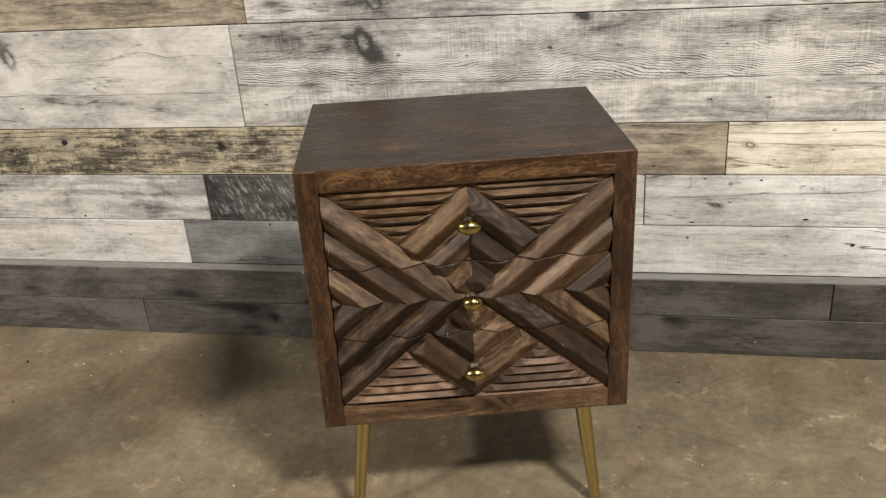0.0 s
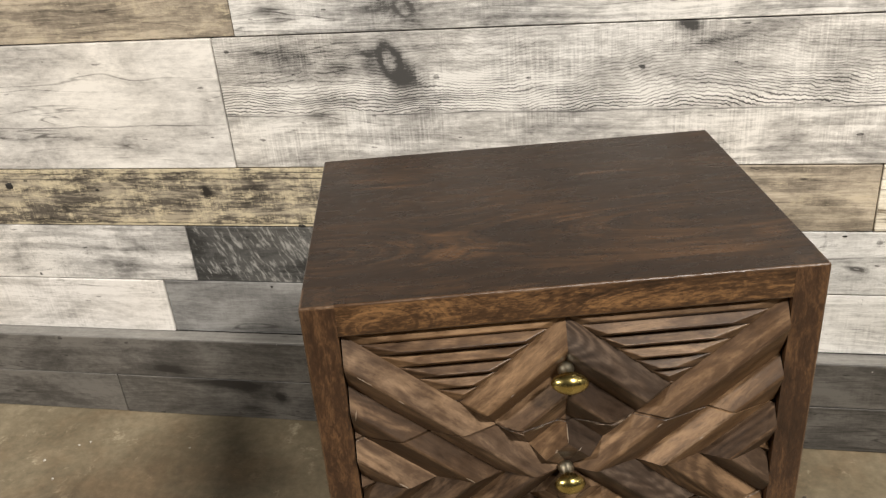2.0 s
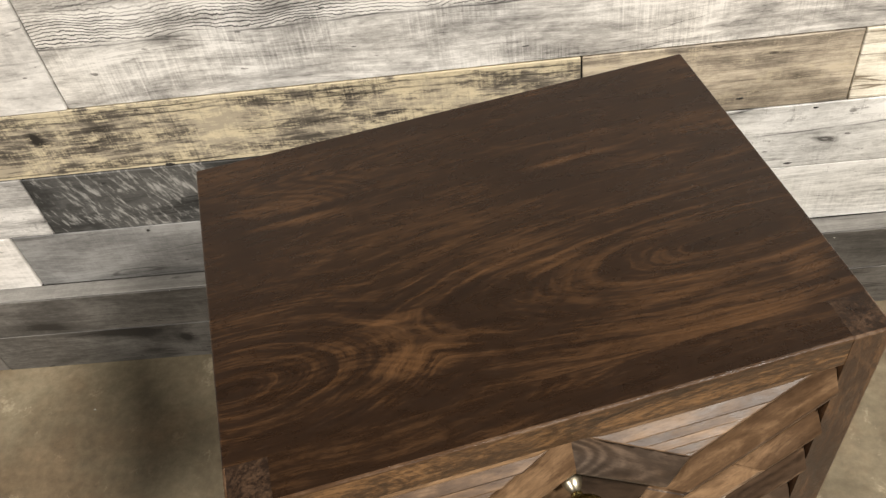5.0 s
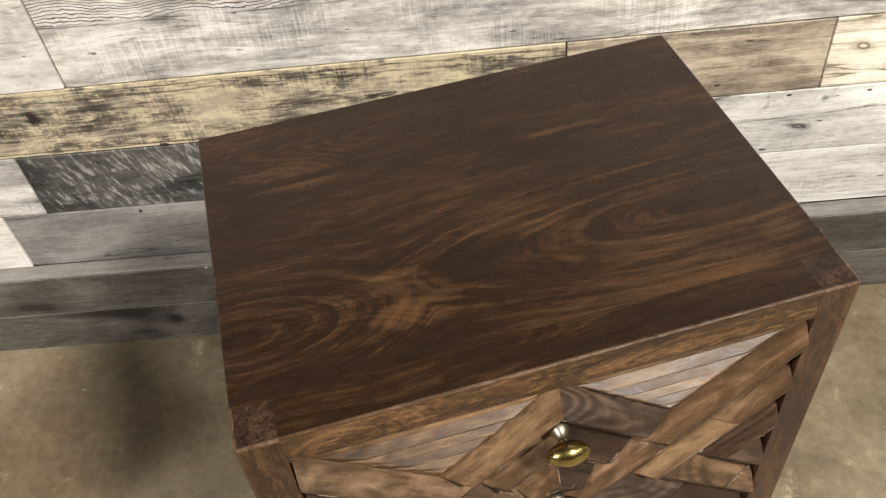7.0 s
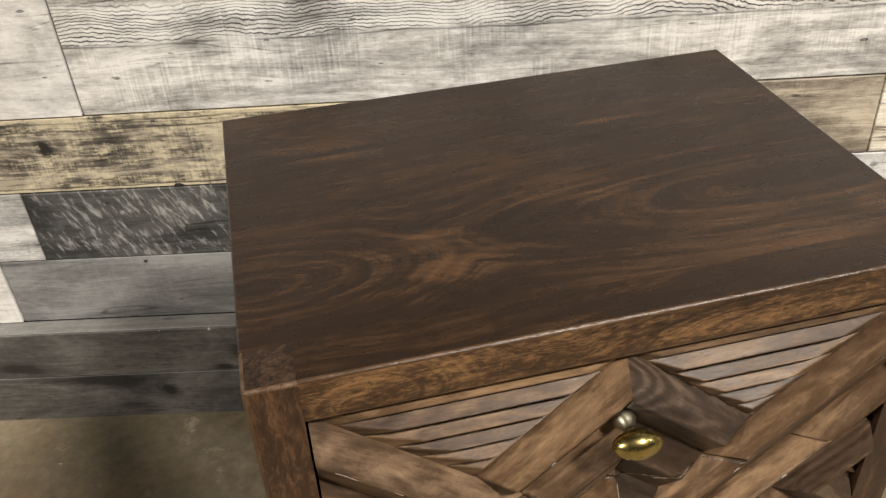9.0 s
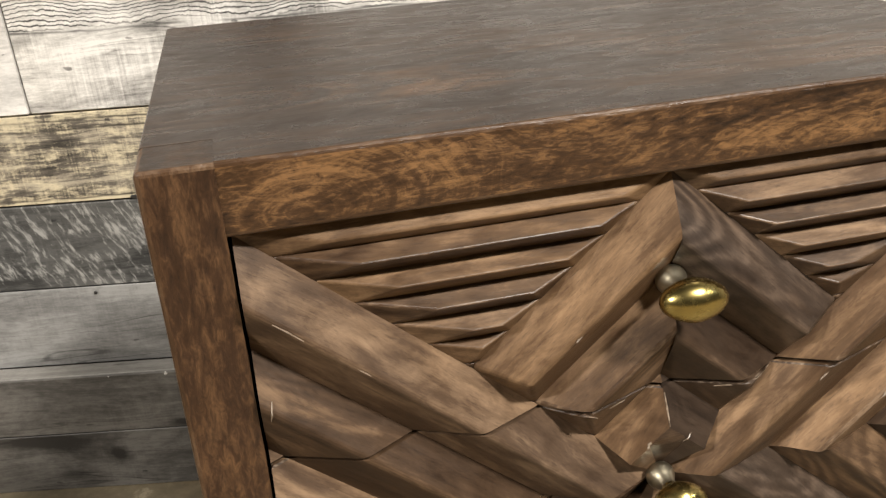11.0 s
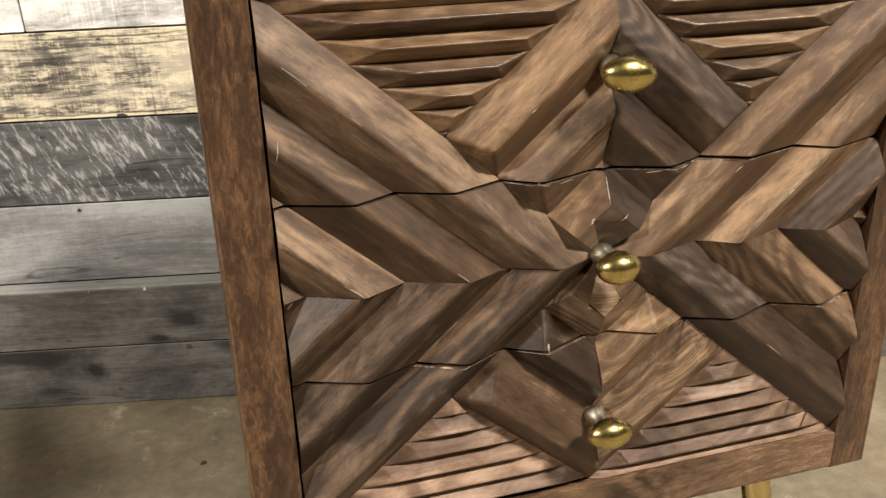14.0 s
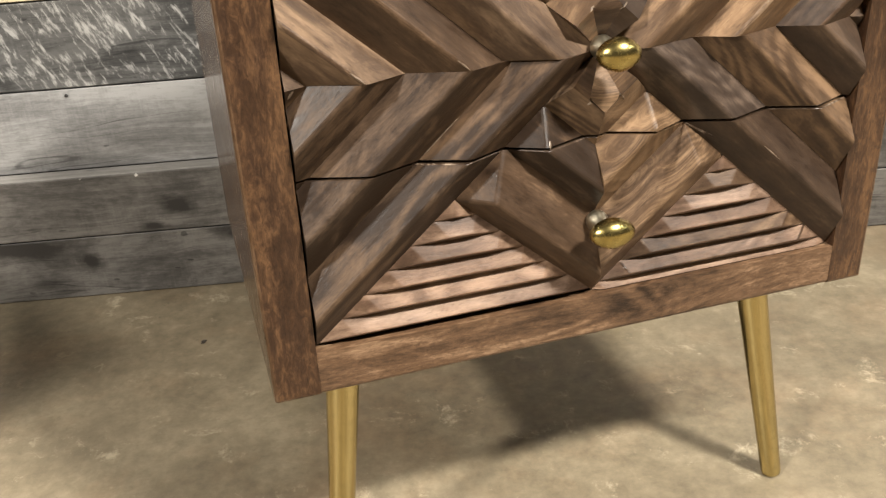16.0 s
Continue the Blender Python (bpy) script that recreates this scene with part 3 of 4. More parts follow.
ROWS_OF_PLANKS.append((1.010, 1.116, 0, (-4.4, -1.9, -0.3, 1.1, 5.2), (P_STONE, P_PALE, P_BROWN, P_GREY)))
ROWS_OF_PLANKS.append((1.116, 1.222, 0, (-4.4, -1.5, 0.4, 1.8, 5.2), (P_GREY, P_STONE, P_GREY, P_YELLOW)))
chance = random.Random(4)
for low, high, proud, joints, prints in ROWS_OF_PLANKS:
    for x0, x1, print_ in zip(joints, joints[1:], prints):
        gap = 0.0010
        out = chance.uniform(0.0, 0.0022) + (0.0018 if print_ in (P_PALE, P_LEFT) else 0.0)
        w, h = x1 - x0 - 2 * gap, high - low - 2 * gap
        bm = soft_box(-w / 2, w / 2, -0.006, 0.006, -h / 2, h / 2, 0.0009, 1)
        centre = Matrix.Translation(((x0 + x1) / 2, WALL - proud + 0.004 - out, (low + high) / 2))
        part("plank", bm, print_, wall_north, matrix=centre)
# the flat board on top of the ledge
part("ledge_board", soft_box(-4.8, 4.8, -0.0135, 0.0135, -0.003, 0.003, 0.0008, 1), P_LEDGE, wall_north, "grey board lying on the ledge",
     Matrix.Translation((0.4, WALL - LEDGE + 0.0118, LEDGE_TOP - 0.0025)))


# ---- the nightstand ----
HALF = 0.2286
DEPTH = 0.338
LOW, HIGH = 0.2099, 0.6162
BOARD_SIDE, BOARD_TOP, BOARD_LOW = 0.0305, 0.0322, 0.0318
IN_LOW, IN_HIGH = LOW + BOARD_LOW, HIGH - BOARD_TOP
MID = (IN_LOW + IN_HIGH) / 2
PANEL_X, PANEL_Z = 0.1965, (IN_HIGH - IN_LOW) / 2 - 0.0012
RELIEF = 0.0146
VALLEY = 0.0077

nightstand = tagged(new("nightstand"), "dark-stained mango wood nightstand with three carved drawers", "nightstand")
nightstand.matrix_basis = LEVEL


def panel(name, x0, x1, y0, y1, z0, z1, along, edge=0.0025, material=CASE_WOOD, label="", keep="", lacquer=False):
    """A board with its own axes at its centre, the grain along its local x. keep: sides whose edges butt against a neighbour and stay sharp."""
    bm = bmesh.new()
    add_box(bm, x0, x1, y0, y1, z0, z1)
    if edge:
        sides = {"x-": (0, x0), "x+": (0, x1), "y-": (1, y0), "y+": (1, y1), "z-": (2, z0), "z+": (2, z1)}
        sharp = [sides[k] for k in keep.split()]
        round_ = [e for e in bm.edges if not any(all(abs(v.co[axis] - at) < 1e-5 for v in e.verts) for axis, at in sharp)]
        bmesh.ops.bevel(bm, geom=round_, offset=edge, segments=3, profile=0.5, affect="EDGES", material=3 if lacquer else -1)
    turn = {"x": Matrix.Identity(4), "z": Matrix.Rotation(radians(-90), 4, "Y"), "y": Matrix.Rotation(radians(90), 4, "Z")}[along]
    m = Matrix.Translation(((x0 + x1) / 2, (y0 + y1) / 2, (z0 + z1) / 2)) @ turn
    bmesh.ops.transform(bm, matrix=m.inverted(), verts=bm.verts)
    ob = part(name, bm, material, nightstand, label, m)
    if lacquer:
        for slot in (END_WOOD if lacquer == "side" else TOP_WOOD, SIDE_WOOD, EDGE_WOOD):
            ob.data.materials.append(slot)
        up = m.to_3x3().inverted() @ Vector((0, 0, 1))
        for face in ob.data.polygons:
            if face.normal.dot(up) > 0.985:
                face.material_index = 1
        if lacquer == "side":
            out = m.to_3x3().inverted() @ Vector((1 if x0 + x1 > 0 else -1, 0, 0))
            for face in ob.data.polygons:
                if face.normal.dot(out) > 0.985:
                    face.material_index = 2
    return ob


FRAME_DEEP = 0.034
INNER = HALF - BOARD_SIDE
for sx in (-1, 1):
    x0, x1 = sorted((sx * INNER, sx * HALF))
    inside = "x+" if sx < 0 else "x-"
    panel("front_stile", x0, x1, 0, FRAME_DEEP, LOW, HIGH - 0.0002, "z", 0.0022, label="upright of the front frame, end grain on top", keep="y+ " + inside, lacquer="side")
    panel("side_panel", x0, x1, FRAME_DEEP, DEPTH, LOW, HIGH - BOARD_TOP, "z", 0.0012, SIDE_WOOD, keep="y- z+")
panel("top_rail", -INNER, INNER, 0.0003, FRAME_DEEP, IN_HIGH, HIGH, "x", 0.0022, RAIL_WOOD, keep="x- x+ y+", lacquer=True)
panel("bottom_rail", -INNER, INNER, 0.0003, FRAME_DEEP, LOW, IN_LOW, "x", 0.0034, LOW_RAIL_WOOD, keep="x- x+ y+ z+")
panel("top_panel", -HALF, HALF, FRAME_DEEP, DEPTH, HIGH - BOARD_TOP, HIGH - 0.0001, "x", 0.0018, TOP_WOOD, keep="y- z-")
panel("bottom_panel", -INNER, INNER, FRAME_DEEP, DEPTH, LOW, LOW + 0.02, "x", 0)
panel("back_panel", -INNER, INNER, DEPTH - 0.012, DEPTH - 0.002, LOW + 0.02, HIGH - BOARD_TOP, "x", 0, INSIDE_WOOD)


def leg(top, foot):
    bm = bmesh.new()
    top, foot = Vector(top), Vector(foot)
    axis = top - foot
    turn = axis.to_track_quat("Z", "Y").to_matrix().to_4x4()
    n = axis.length
    lathe(bm, [(0.0068, 0.0), (0.0080, 0.0010), (0.0085, 0.0035), (0.0106, n * 0.5), (0.0130, n - 0.004), (0.0130, n)], 32, turn)
    # the foot is cut level with the floor
    for v in bm.verts:
        if (turn.inverted() @ v.co).z < 0.006:
            v.co.z = max(v.co.z, 0.0)
    return part("leg", bm, LEG_BRASS, nightstand, "tapered brushed brass leg", Matrix.Translation(foot), True)


for sx, y_top, y_foot, x_top, x_foot in ((-1, 0.056, 0.034, 0.1725, 0.1985), (1, 0.058, 0.021, 0.168, 0.189),
                                         (-1, 0.285, 0.315, 0.168, 0.189), (1, 0.285, 0.315, 0.168, 0.189)):
    foot = Vector((sx * x_foot, y_foot, 0.0))
    foot.z = -(LEVEL @ foot).z + 0.0002
    leg((sx * x_top, y_top, LOW + 0.001), foot)


# ---- carved drawers ----
STEEP = PANEL_Z / PANEL_X
SEAM_A, SEAM_B = 0.0548, 0.0566  # the drawers part at these heights above and below the middle
BANDS = {"top": (SEAM_B, PANEL_Z, 1), "middle_up": (0.0, SEAM_A, 1), "middle_down": (0.0, SEAM_A, -1), "bottom": (SEAM_B, PANEL_Z, -1)}
L = math.hypot(1, STEEP)
dice = random.Random(11)

# each quarter is carved by hand: valley, crest, valley, crest ... outward from the diagonal, inward from the chevron's edge
DIAGONALS = {
    (-1, 1): (0.0, 0.0275, 0.0545, 0.0765, 0.108, 0.131, 0.159, 0.184, 0.212),
    (1, 1): (0.0, 0.0235, 0.060, 0.078, 0.112, 0.135, 0.163, 0.187, 0.212),
    (-1, -1): (0.0, 0.0235, 0.0495, 0.0775, 0.108, 0.134, 0.158, 0.185, 0.212),
    (1, -1): (0.0, 0.0270, 0.0575, 0.084, 0.112, 0.136, 0.163, 0.187, 0.212),
}
CHEVRONS = {
    (-1, 1): (0.0, 0.0280, 0.0530, 0.0760, 0.1090, 0.134, 0.1705),
    (1, 1): (0.0, 0.0295, 0.0540, 0.0800, 0.1090, 0.134, 0.1705),
    (-1, -1): (0.0, 0.0180, 0.0600, 0.0790, 0.1070, 0.132, 0.1705),
    (1, -1): (0.0, 0.0240, 0.0570, 0.0840, 0.1080, 0.132, 0.1705),
}
REEDS = {(-1, 1): (-0.0008, 0.0138, 7, 0.42), (1, 1): (-0.0020, 0.0140, 7, 0.44), (-1, -1): (0.0012, 0.0142, 6, 0.30), (1, -1): (-0.0091, 0.0137, 7, 0.33)}


def bars(sx, sz):
    """Every carved bar of one quarter: its outline and the planes whose lowest makes its roof, as (a, b, c): a*x + b*z + c."""
    whole = [(0, 0), (PANEL_X, 0), (PANEL_X, PANEL_Z), (0, PANEL_Z)]
    # bars beside the diagonal
    marks = DIAGONALS[sx, sz]
    for k, (s0, crest, s1) in enumerate(zip(marks[::2], marks[1::2], marks[2::2])):
        poly = cut(cut(whole, STEEP, -1, -s0), -STEEP, 1, s1)
        rise, fall = crest - s0, s1 - crest
        up = (STEEP / rise, -1 / rise, -s0 / rise)
        down = (-STEEP / fall, 1 / fall, s1 / fall)
        yield poly, [up, down], "diagonal", 1.0, k
    # the chevron in the diamond
    diamond = cut(cut(whole, -STEEP, 1, 0), -STEEP, -1, PANEL_Z)
    marks = CHEVRONS[sx, sz]
    for k, (s0, crest, s1) in enumerate(zip(marks[::2], marks[1::2], marks[2::2])):
        poly = cut(cut(diamond, -STEEP, -1, PANEL_Z - s0), STEEP, 1, -(PANEL_Z - s1))
        rise, fall = crest - s0, s1 - crest
        up = (-STEEP / rise, -1 / rise, (PANEL_Z - s0) / rise)
        down = (STEEP / fall, 1 / fall, -(PANEL_Z - s1) / fall)
        far = 0.0105 if sz > 0 else 0.0165
        end = (-STEEP / L / far, 1 / L / far, 0.0)
        if k == 2:
            ridge = (STEEP, 1, -(PANEL_Z - crest))
            yield cut(poly, *ridge), [up], "star", 0.85, k
            yield cut(cut(poly, *(-c for c in ridge)), 23.6, -10.7, 0.045), [down], "star", 0.85, k
        else:
            yield poly, [up, down, end], "chevron", 1.0, k
    if sx > 0:
        # the kite between the star's arms
        kite = [(-0.0106, 0.0275), (0.0, 0.0042), (0.0106, 0.0275), (0.0, PANEL_Z - CHEVRONS[sx, sz][5])]
        yield kite, [(0.0, 38.0, -0.045), (0.0, 0.0, 1.0)], "kite", 0.85, 0
    # the reeds in the corner triangle
    corner = cut(cut(whole, -STEEP, 1, 0), STEEP, 1, -PANEL_Z)
    start, step, count, lean = REEDS[sx, sz]
    for k in range(count):
        s0, s1 = start + k * step, start + (k + 1) * step
        crest = 0.0092 if k == 0 and sz > 0 else step * lean  # the first reed leans out under the rail
        poly = cut(cut(corner, 0, -1, PANEL_Z - s0), 0, 1, -(PANEL_Z - s1))
        up = (0, -1 / crest, (PANEL_Z - s0) / crest)
        down = (0, 1 / (step - crest), -(PANEL_Z - s1) / (step - crest))
        far, near = (0.0190, 0.0100) if sz > 0 else (0.0130, 0.0110)
        end_a = (-STEEP / L / far, 1 / L / far, 0.0)
        end_b = (STEEP / L / near, 1 / L / near, -PANEL_Z / L / near)
        yield poly, [up, down, end_a, end_b], "reed", 0.42 if sz < 0 else 0.30 if k == 0 else 0.60, k


# the bars are cut from golden, greyish and dark pieces of wood
BAR_WOODS = {
    (-1, 1): {"diagonal": (SLAT_WOOD, SLAT_BROWN, SLAT_WOOD), "chevron": (SLAT_GOLD,), "reed": (SLAT_GOLD,)},
    (1, 1): {"diagonal": (SLAT_GOLD, SLAT_GOLD, SLAT_BROWN), "chevron": (SLAT_DARK,), "reed": (SLAT_BROWN, SLAT_WOOD)},
    (-1, -1): {"diagonal": (SLAT_UMBER,), "chevron": (SLAT_BROWN, SLAT_UMBER), "reed": (SLAT_PALE,)},
    (1, -1): {"diagonal": (SLAT_DARK, SLAT_BROWN, SLAT_DARK), "chevron": (SLAT_KNOT,), "reed": (SLAT_PALE, SLAT_PALE, SLAT_WOOD)},
}


def carve(poly, planes, height, sx, sz, kind, wood, drawer):
    """One bar as a solid with a faceted roof, in its own axes, the grain along x."""
    bm = bmesh.new()
    made = {}
    base = VALLEY + 0.004

    def vert(x, z, y):
        key = (round(x, 5), round(z, 5), round(y, 5))
        if key not in made:
            made[key] = bm.verts.new((x, y, z))
        return made[key]

    def top(x, z):
        return VALLEY - RELIEF * height * max(0.0, min(1.0, min(a * x + b * z + c for a, b, c in planes)))

    for i, (a, b, c) in enumerate(planes):
        facet = poly
        for j, (d, e, f) in enumerate(planes):
            if i != j and len(facet) > 2:
                facet = cut(facet, d - a, e - b, f - c)
        if len(facet) < 3 or abs(area(facet)) < 1e-7:
            continue
        vs = []
        for x, z in facet:
            v = vert(sx * x, MID + sz * z, top(x, z))
            if v not in vs:
                vs.append(v)
        if len(vs) > 2:
            try:
                bm.faces.new(vs)
            except ValueError:
                pass
    bmesh.ops.remove_doubles(bm, verts=bm.verts, dist=0.00004)
    edges = [e for e in bm.edges if len(e.link_faces) == 1]
    crests = [e for e in bm.edges if len(e.link_faces) == 2]
    ret = bmesh.ops.extrude_edge_only(bm, edges=edges)
    for v in (g for g in ret["geom"] if isinstance(g, bmesh.types.BMVert)):
        v.co.y = base
    if crests:
        bmesh.ops.bevel(bm, geom=crests, offset=0.0022 if kind != "reed" else 0.0010, segments=3, profile=0.5, affect="EDGES", material=1 if dice.random() < 0.2 else -1)
    # the chipped lip along the joint between two drawers
    joints = (MID + sz * SEAM_A, MID + sz * SEAM_B)
    lip = [e for e in bm.edges if len(e.link_faces) == 2 and any(all(abs(v.co.z - at) < 0.0002 for v in e.verts) for at in joints)
           and min(v.co.y for v in e.verts) < base - 0.001]
    if lip and dice.random() < 0.3:
        bmesh.ops.bevel(bm, geom=lip, offset=0.0007, segments=1, affect="EDGES", material=2)
    if not bm.faces:
        bm.free()
        return None
    turn = 0.0
    if kind == "diagonal":
        turn = -math.atan(STEEP) * sx * sz
        turn = -turn
    elif kind in ("chevron", "star"):
        turn = -math.atan(STEEP) * sx * sz
    cx = sum(v.co.x for v in bm.verts) / len(bm.verts)
    cz = sum(v.co.z for v in bm.verts) / len(bm.verts)
    m = Matrix.Translation((cx, VALLEY, cz)) @ Matrix.Rotation(-turn, 4, "Y")
    inv = m.inverted()
    for v in bm.verts:
        v.co = inv @ v.co
    ob = part("slat", bm, wood, drawer, matrix=m)
    ob.data.materials.append(WORN_WOOD)
    ob.data.materials.append(LIP_WOOD)
    return ob


def knob(z, lean, wide, drawer):
    """An egg-shaped brass knob on a flared neck."""
    bm = bmesh.new()
    turn = Matrix.Rotation(radians(90), 4, "X")
    lathe(bm, [(0.0070, 0.0), (0.0076, 0.002), (0.0074, 0.0045), (0.0058, 0.0075), (0.0043, 0.0105), (0.0041, 0.013), (0.0052, 0.018)], 24, turn)
    ret = bmesh.ops.create_uvsphere(bm, u_segments=32, v_segments=20, radius=1.0)
    for v in ret["verts"]:
        x, y, zz = v.co
        swell = 1.0 - 0.10 * abs(x)
        v.co = Vector((x * wide, y * 0.0098 * swell - 0.0245, zz * 0.0106 * swell))
    for face in bm.faces:
        face.material_index = 1 if face.calc_center_median().y > -0.0125 else 0
    m = Matrix.Translation((-0.001, VALLEY - 0.0047, z)) @ Matrix.Rotation(radians(lean), 4, "Y")
    ob = part("knob", bm, BRASS, drawer, "egg-shaped antique brass knob", m, True)
    ob.data.materials.append(NECK_METAL)
    return ob


def drawer_box(name, z0, z1, label):
    bm = bmesh.new()
    add_box(bm, -PANEL_X, PANEL_X, VALLEY + 0.0032, VALLEY + 0.018, z0, z1)
    add_box(bm, -PANEL_X + 0.006, -PANEL_X + 0.018, VALLEY + 0.018, 0.30, z0 + 0.006, z1 - 0.012)
    add_box(bm, PANEL_X - 0.018, PANEL_X - 0.006, VALLEY + 0.018, 0.30, z0 + 0.006, z1 - 0.012)
    add_box(bm, -PANEL_X + 0.018, PANEL_X - 0.018, VALLEY + 0.018, 0.30, z0 + 0.006, z0 + 0.014)
    add_box(bm, -PANEL_X + 0.018, PANEL_X - 0.018, 0.288, 0.30, z0 + 0.014, z1 - 0.012)
    return part("drawer", bm, INSIDE_WOOD, nightstand, label)


DRAWERS = [
    drawer_box("drawer", MID + SEAM_B, MID + PANEL_Z, "closed drawer carved with reeds and a chevron"),
    drawer_box("drawer", MID - SEAM_A, MID + SEAM_A, "closed drawer carved with slanting bars"),
    drawer_box("drawer", MID - PANEL_Z, MID - SEAM_B, "closed drawer carved with a chevron and reeds"),
]
for sx in (-1, 1):
    for band, (b0, b1, sz) in BANDS.items():
        drawer = DRAWERS[0] if band == "top" else DRAWERS[2] if band == "bottom" else DRAWERS[1]
        for poly, planes, kind, height, k in bars(sx, sz):
            piece = cut(cut(poly, 0, 1, -b0), 0, -1, b1)
            if len(piece) > 2 and abs(area(piece)) > 4e-6:
                woods = BAR_WOODS[sx, sz]["chevron" if kind in ("star", "kite") else kind]
                carve(piece, planes, height, sx, sz, kind, woods[k % len(woods)], drawer)
for z, lean, wide, drawer in ((0.5305, 4, 0.0168, DRAWERS[0]), (0.4155, 2, 0.0145, DRAWERS[1]), (0.2990, 3, 0.0160, DRAWERS[2])):
    knob(z, lean, wide, drawer)


def surface(x, z):
    """How deep the carving lies at a place on the drawers' front."""
    sx, sz = (1 if x >= 0 else -1), (1 if z >= 0 else -1)
    px, pz = abs(x), abs(z)
    for poly, planes, kind, height, k in bars(sx, sz):
        if len(poly) > 2:
            sides = [(q[0] - p[0]) * (pz - p[1]) - (q[1] - p[1]) * (px - p[0]) for p, q in zip(poly, poly[1:] + poly[:1])]
            if min(sides) > -1e-7 or max(sides) < 1e-7:
                return VALLEY - RELIEF * height * max(0.0, min(1.0, min(a * px + b * pz + c for a, b, c in planes)))
    return VALLEY


def worn_spot(x, z, long, wide, turn, drawer):
    """A sliver of bare pale wood where an edge is rubbed or chipped."""
    bm = bmesh.new()
    n = 9
    for i in range(n):
        u = (i / (n - 1) - 0.5) * long
        half = wide * (1 - abs(2 * i / (n - 1) - 1) ** 2) * dice.uniform(0.5, 1.2) + 0.00008
        c, s = math.cos(turn), math.sin(turn)
        for v, lift in ((-half, 0.0), (0.0, 0.00035), (half, 0.0)):
            px, pz = x + u * c - v * s, z + u * s + v * c
            bm.verts.new((px, surface(px, pz) - 0.0002 - lift, MID + pz))
    bm.verts.ensure_lookup_table()
    for i in range(n - 1):
        for j in range(2):
            a = 3 * i + j
            bm.faces.new((bm.verts[a], bm.verts[a + 1], bm.verts[a + 4], bm.verts[a + 3]))
    part("worn_spot", bm, BARE_WOOD, drawer, "rubbed spot of bare pale wood")


SLANT = math.atan(STEEP)
for x, z, long, wide, turn in (
        (-0.180, 0.1282, 0.016, 0.0004, -SLANT), (-0.150, 0.1022, 0.007, 0.0003, -SLANT), (0.0005, 0.0445, 0.016, 0.0005, math.pi / 2), (-0.0106, 0.0275, 0.004, 0.0008, 1.0),
        (0.0110, 0.0270, 0.006, 0.0006, 0.6), (-0.0095, -0.0300, 0.005, 0.0009, 0.5), (0.0120, -0.0290, 0.007, 0.0008, -0.7), (-0.0375, -0.0535, 0.005, 0.0008, 1.4),
        (-0.156, 0.0040, 0.012, 0.0007, -SLANT), (-0.093, 0.0040, 0.010, 0.0005, -SLANT), (-0.193, -0.0030, 0.006, 0.0011, 0.9), (-0.105, -0.0413, 0.030, 0.0003, SLANT),
        (0.030, 0.0530, 0.008, 0.0005, 0.2), (-0.026, 0.0525, 0.010, 0.0006, 0.1), (0.085, 0.0500, 0.006, 0.0004, SLANT), (0.127, -0.0830, 0.018, 0.0003, -SLANT),
        (-0.050, 0.0987, 0.004, 0.0005, SLANT), (0.125, 0.0301, 0.005, 0.0006, SLANT), (-0.192, 0.0896, 0.010, 0.0005, 1.4)):
    worn_spot(x, z, long, wide, turn, DRAWERS[0] if z > 0.056 else DRAWERS[2] if z < -0.056 else DRAWERS[1])


# ---- litter on the floor and marks on the wall ----
CHIP_WHITE = paint("chalky_white", (0.55, 0.53, 0.49), 0.8)
CRUMB_DARK = paint("dark_dirt", (0.05, 0.038, 0.028), 0.8)
NAIL_STEEL = paint("rusty_nail", (0.02, 0.018, 0.016), 0.5)
shake = random.Random(23)


def crumb(name, x, y, z, size, flat, material, label, category, group):
    """A ragged little lump, flat underneath."""
    bm = bmesh.new()
    bmesh.ops.create_icosphere(bm, subdivisions=2, radius=1.0)
    for v in bm.verts:
        k = shake.uniform(0.7, 1.25)
        v.co = Vector((v.co.x * size * k, v.co.y * size * 0.7 * k, max(-0.25, v.co.z) * size * flat * k))
    low = min(v.co.z for v in bm.verts)
    for v in bm.verts:
        v.co.z -= low
    ob = finish(name, bm, material, None, Matrix.Translation((x, y, z)) @ Matrix.Rotation(shake.uniform(0, 6.2), 4, "Z"))
    return tagged(ob, label, category, group)


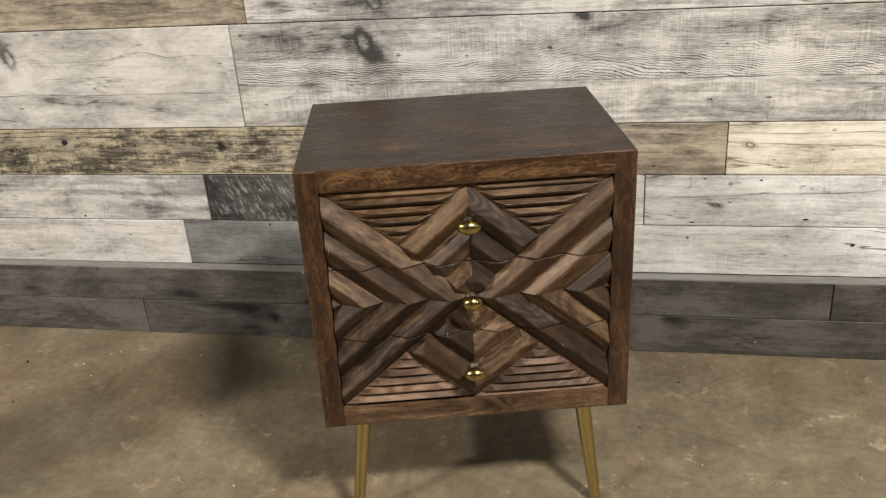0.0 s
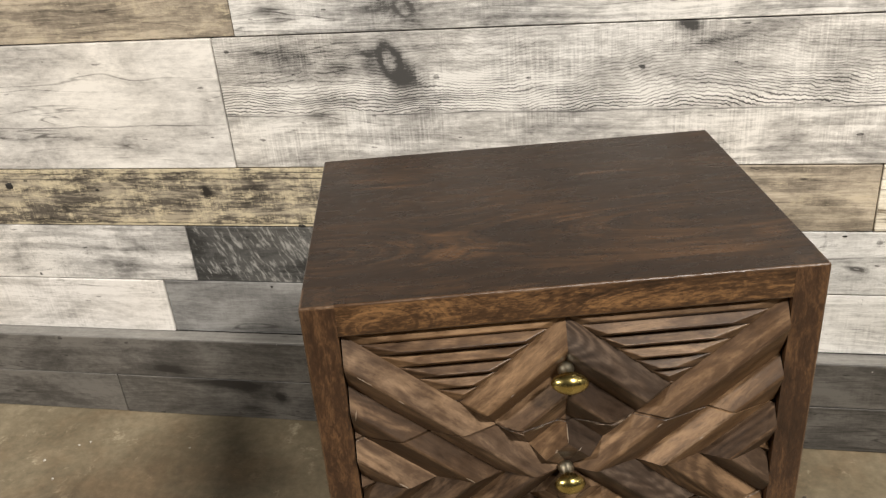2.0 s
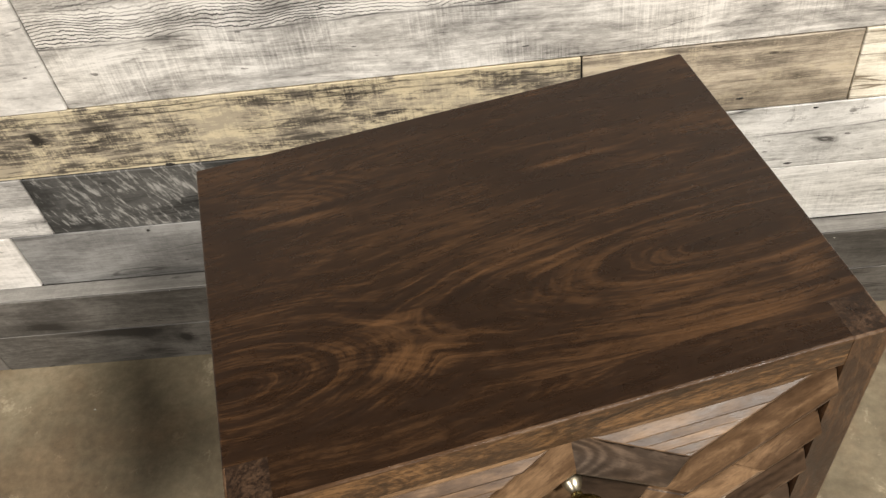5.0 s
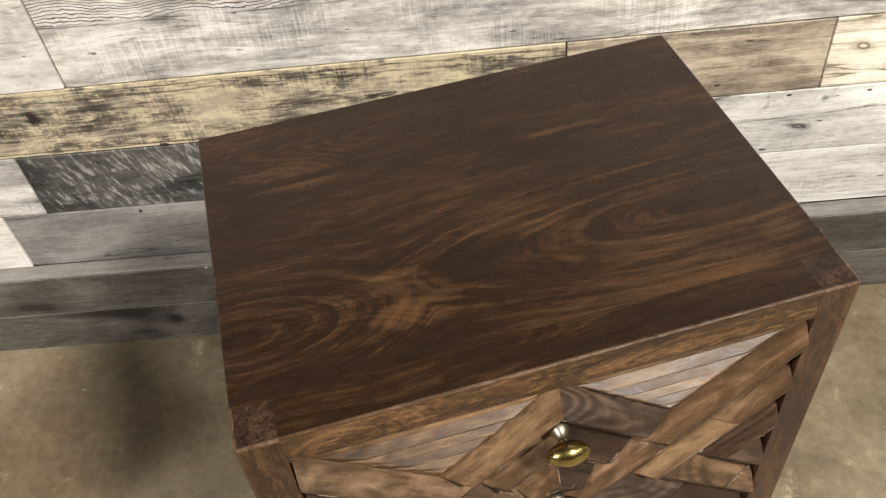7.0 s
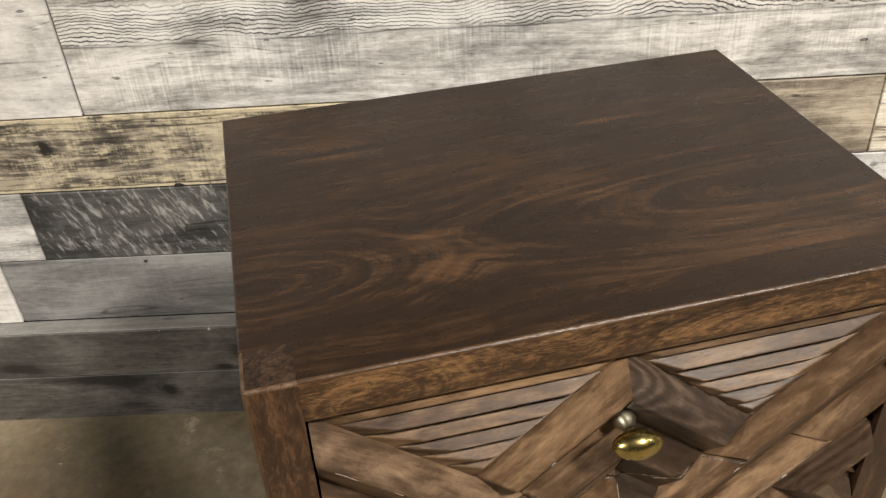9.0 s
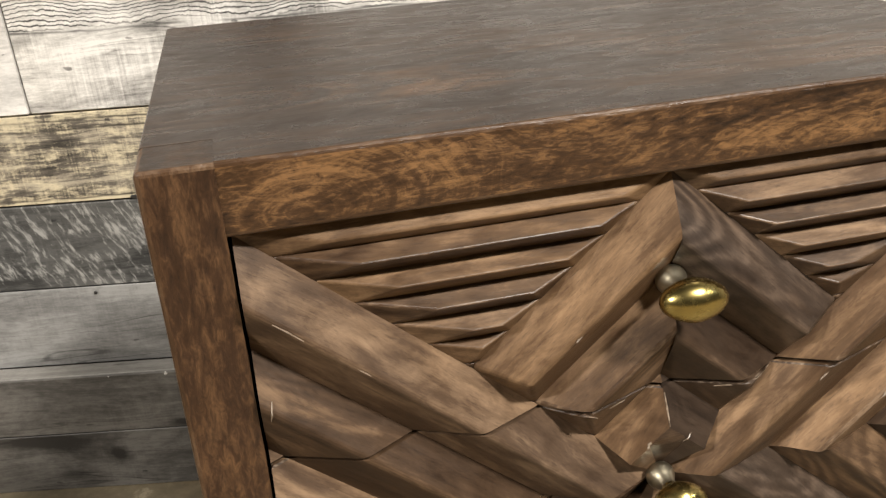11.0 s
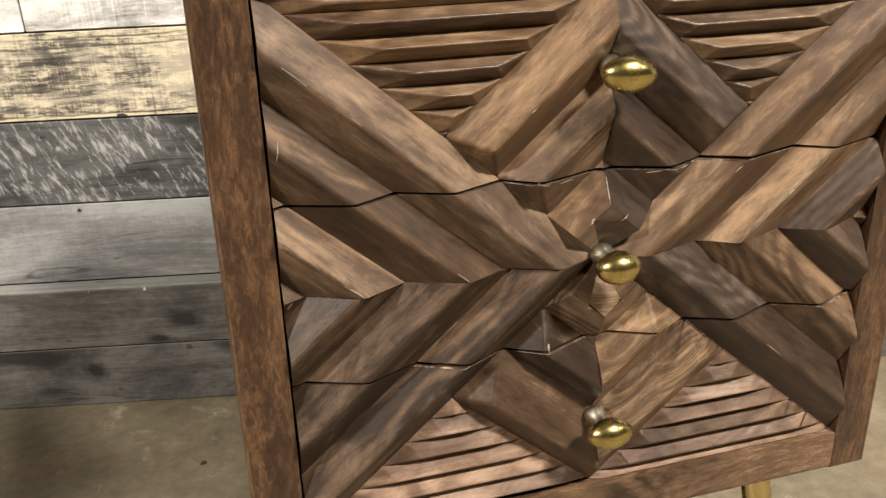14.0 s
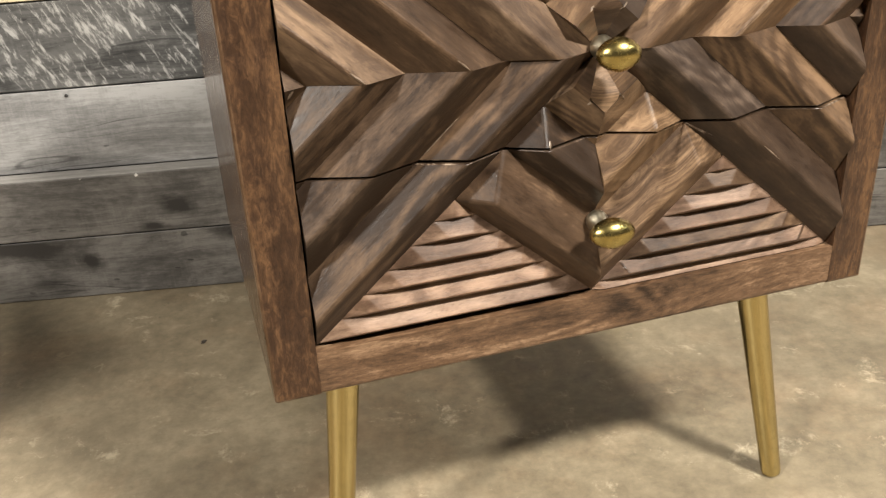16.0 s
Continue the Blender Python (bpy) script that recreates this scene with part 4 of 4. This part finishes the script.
WHITE_BITS = ((-0.825, 0.599, 0.0026), (-0.774, 0.632, 0.0022), (-0.793, 0.547, 0.0024), (-0.755, 0.638, 0.0019), (0.386, 0.083, 0.0018), (-0.566, 0.593, 0.0022), (-0.42, 0.14, 0.0022))
DARK_BITS = ((-0.277, 0.463, 0.0042), (-0.96, 0.63, 0.0050), (-0.93, 0.47, 0.0040), (0.31, 0.20, 0.0030), (0.42, 0.33, 0.0032), (-0.33, 0.02, 0.0022), (-0.52, 0.36, 0.0028))
NAILS = (  # along the wall, height, how far the plank stands out, half length, half height
    (0.274, 0.400, 0, 0.0042, 0.0014), (0.370, 0.374, 0, 0.0036, 0.0014), (0.473, 0.371, 0, 0.0036, 0.0015), (0.560, 0.291, 0, 0.0055, 0.0020),
    (0.351, 0.283, 0, 0.0052, 0.0014), (0.650, 0.239, 0, 0.0044, 0.0030), (0.344, 0.250, 0, 0.0026, 0.0016), (-0.973, 0.455, 0, 0.0070, 0.0060),
    (-0.968, 0.283, 0, 0.0028, 0.0028), (-0.808, 0.447, 0, 0.0034, 0.0020), (-0.865, 0.185, 0, 0.0018, 0.0018), (-0.530, 0.2665, 0, 0.0024, 0.0022),
    (-0.456, 0.3835, 0, 0.0060, 0.0026))
for x, y, size in WHITE_BITS:
    crumb("plaster_chip", x, y, 0.0, size, 0.5, CHIP_WHITE, "tiny white plaster chip lying on the concrete floor", "debris", "chips on the floor")
for x, y, size in DARK_BITS:
    crumb("dirt_crumb", x, y, 0.0, size, 0.4, CRUMB_DARK, "tiny dark crumb of dirt lying on the concrete floor", "debris", "crumbs on the floor")


def nail(u, z, proud, long, high):
    """A nail head or its dark hole in the planks, as part of the wall."""
    bm = bmesh.new()
    lathe(bm, [(1.0, 0.0), (1.0, 0.4), (0.7, 1.0)], 14, Matrix.Rotation(radians(90), 4, "X"))
    for v in bm.verts:
        k = shake.uniform(0.8, 1.2)
        v.co = Vector((v.co.x * long * k, v.co.y * 0.0011, v.co.z * high * k))
    part("nail", bm, NAIL_STEEL, wall_north, matrix=Matrix.Translation((u, WALL - proud - 0.0035, z)))


for row in NAILS:
    nail(*row)

# chips of bare white on the ledge's edge
for u, z, size in ((-0.459, 0.1655, 0.0034), (0.429, 0.158, 0.0018), (0.485, 0.032, 0.0018), (-0.529, 0.1665, 0.0012)):
    bm = bmesh.new()
    bmesh.ops.create_cone(bm, cap_ends=True, segments=5, radius1=size, radius2=size * 0.6, depth=0.001, matrix=Matrix.Rotation(radians(90), 4, "X"))
    for v in bm.verts:
        v.co.z *= shake.uniform(0.5, 0.9)
        v.co.x *= shake.uniform(0.8, 1.3)
    part("paint_chip", bm, CHIP_WHITE, wall_north, "white chip in the ledge", Matrix.Translation((u, WALL - LEDGE - 0.0038, z)))
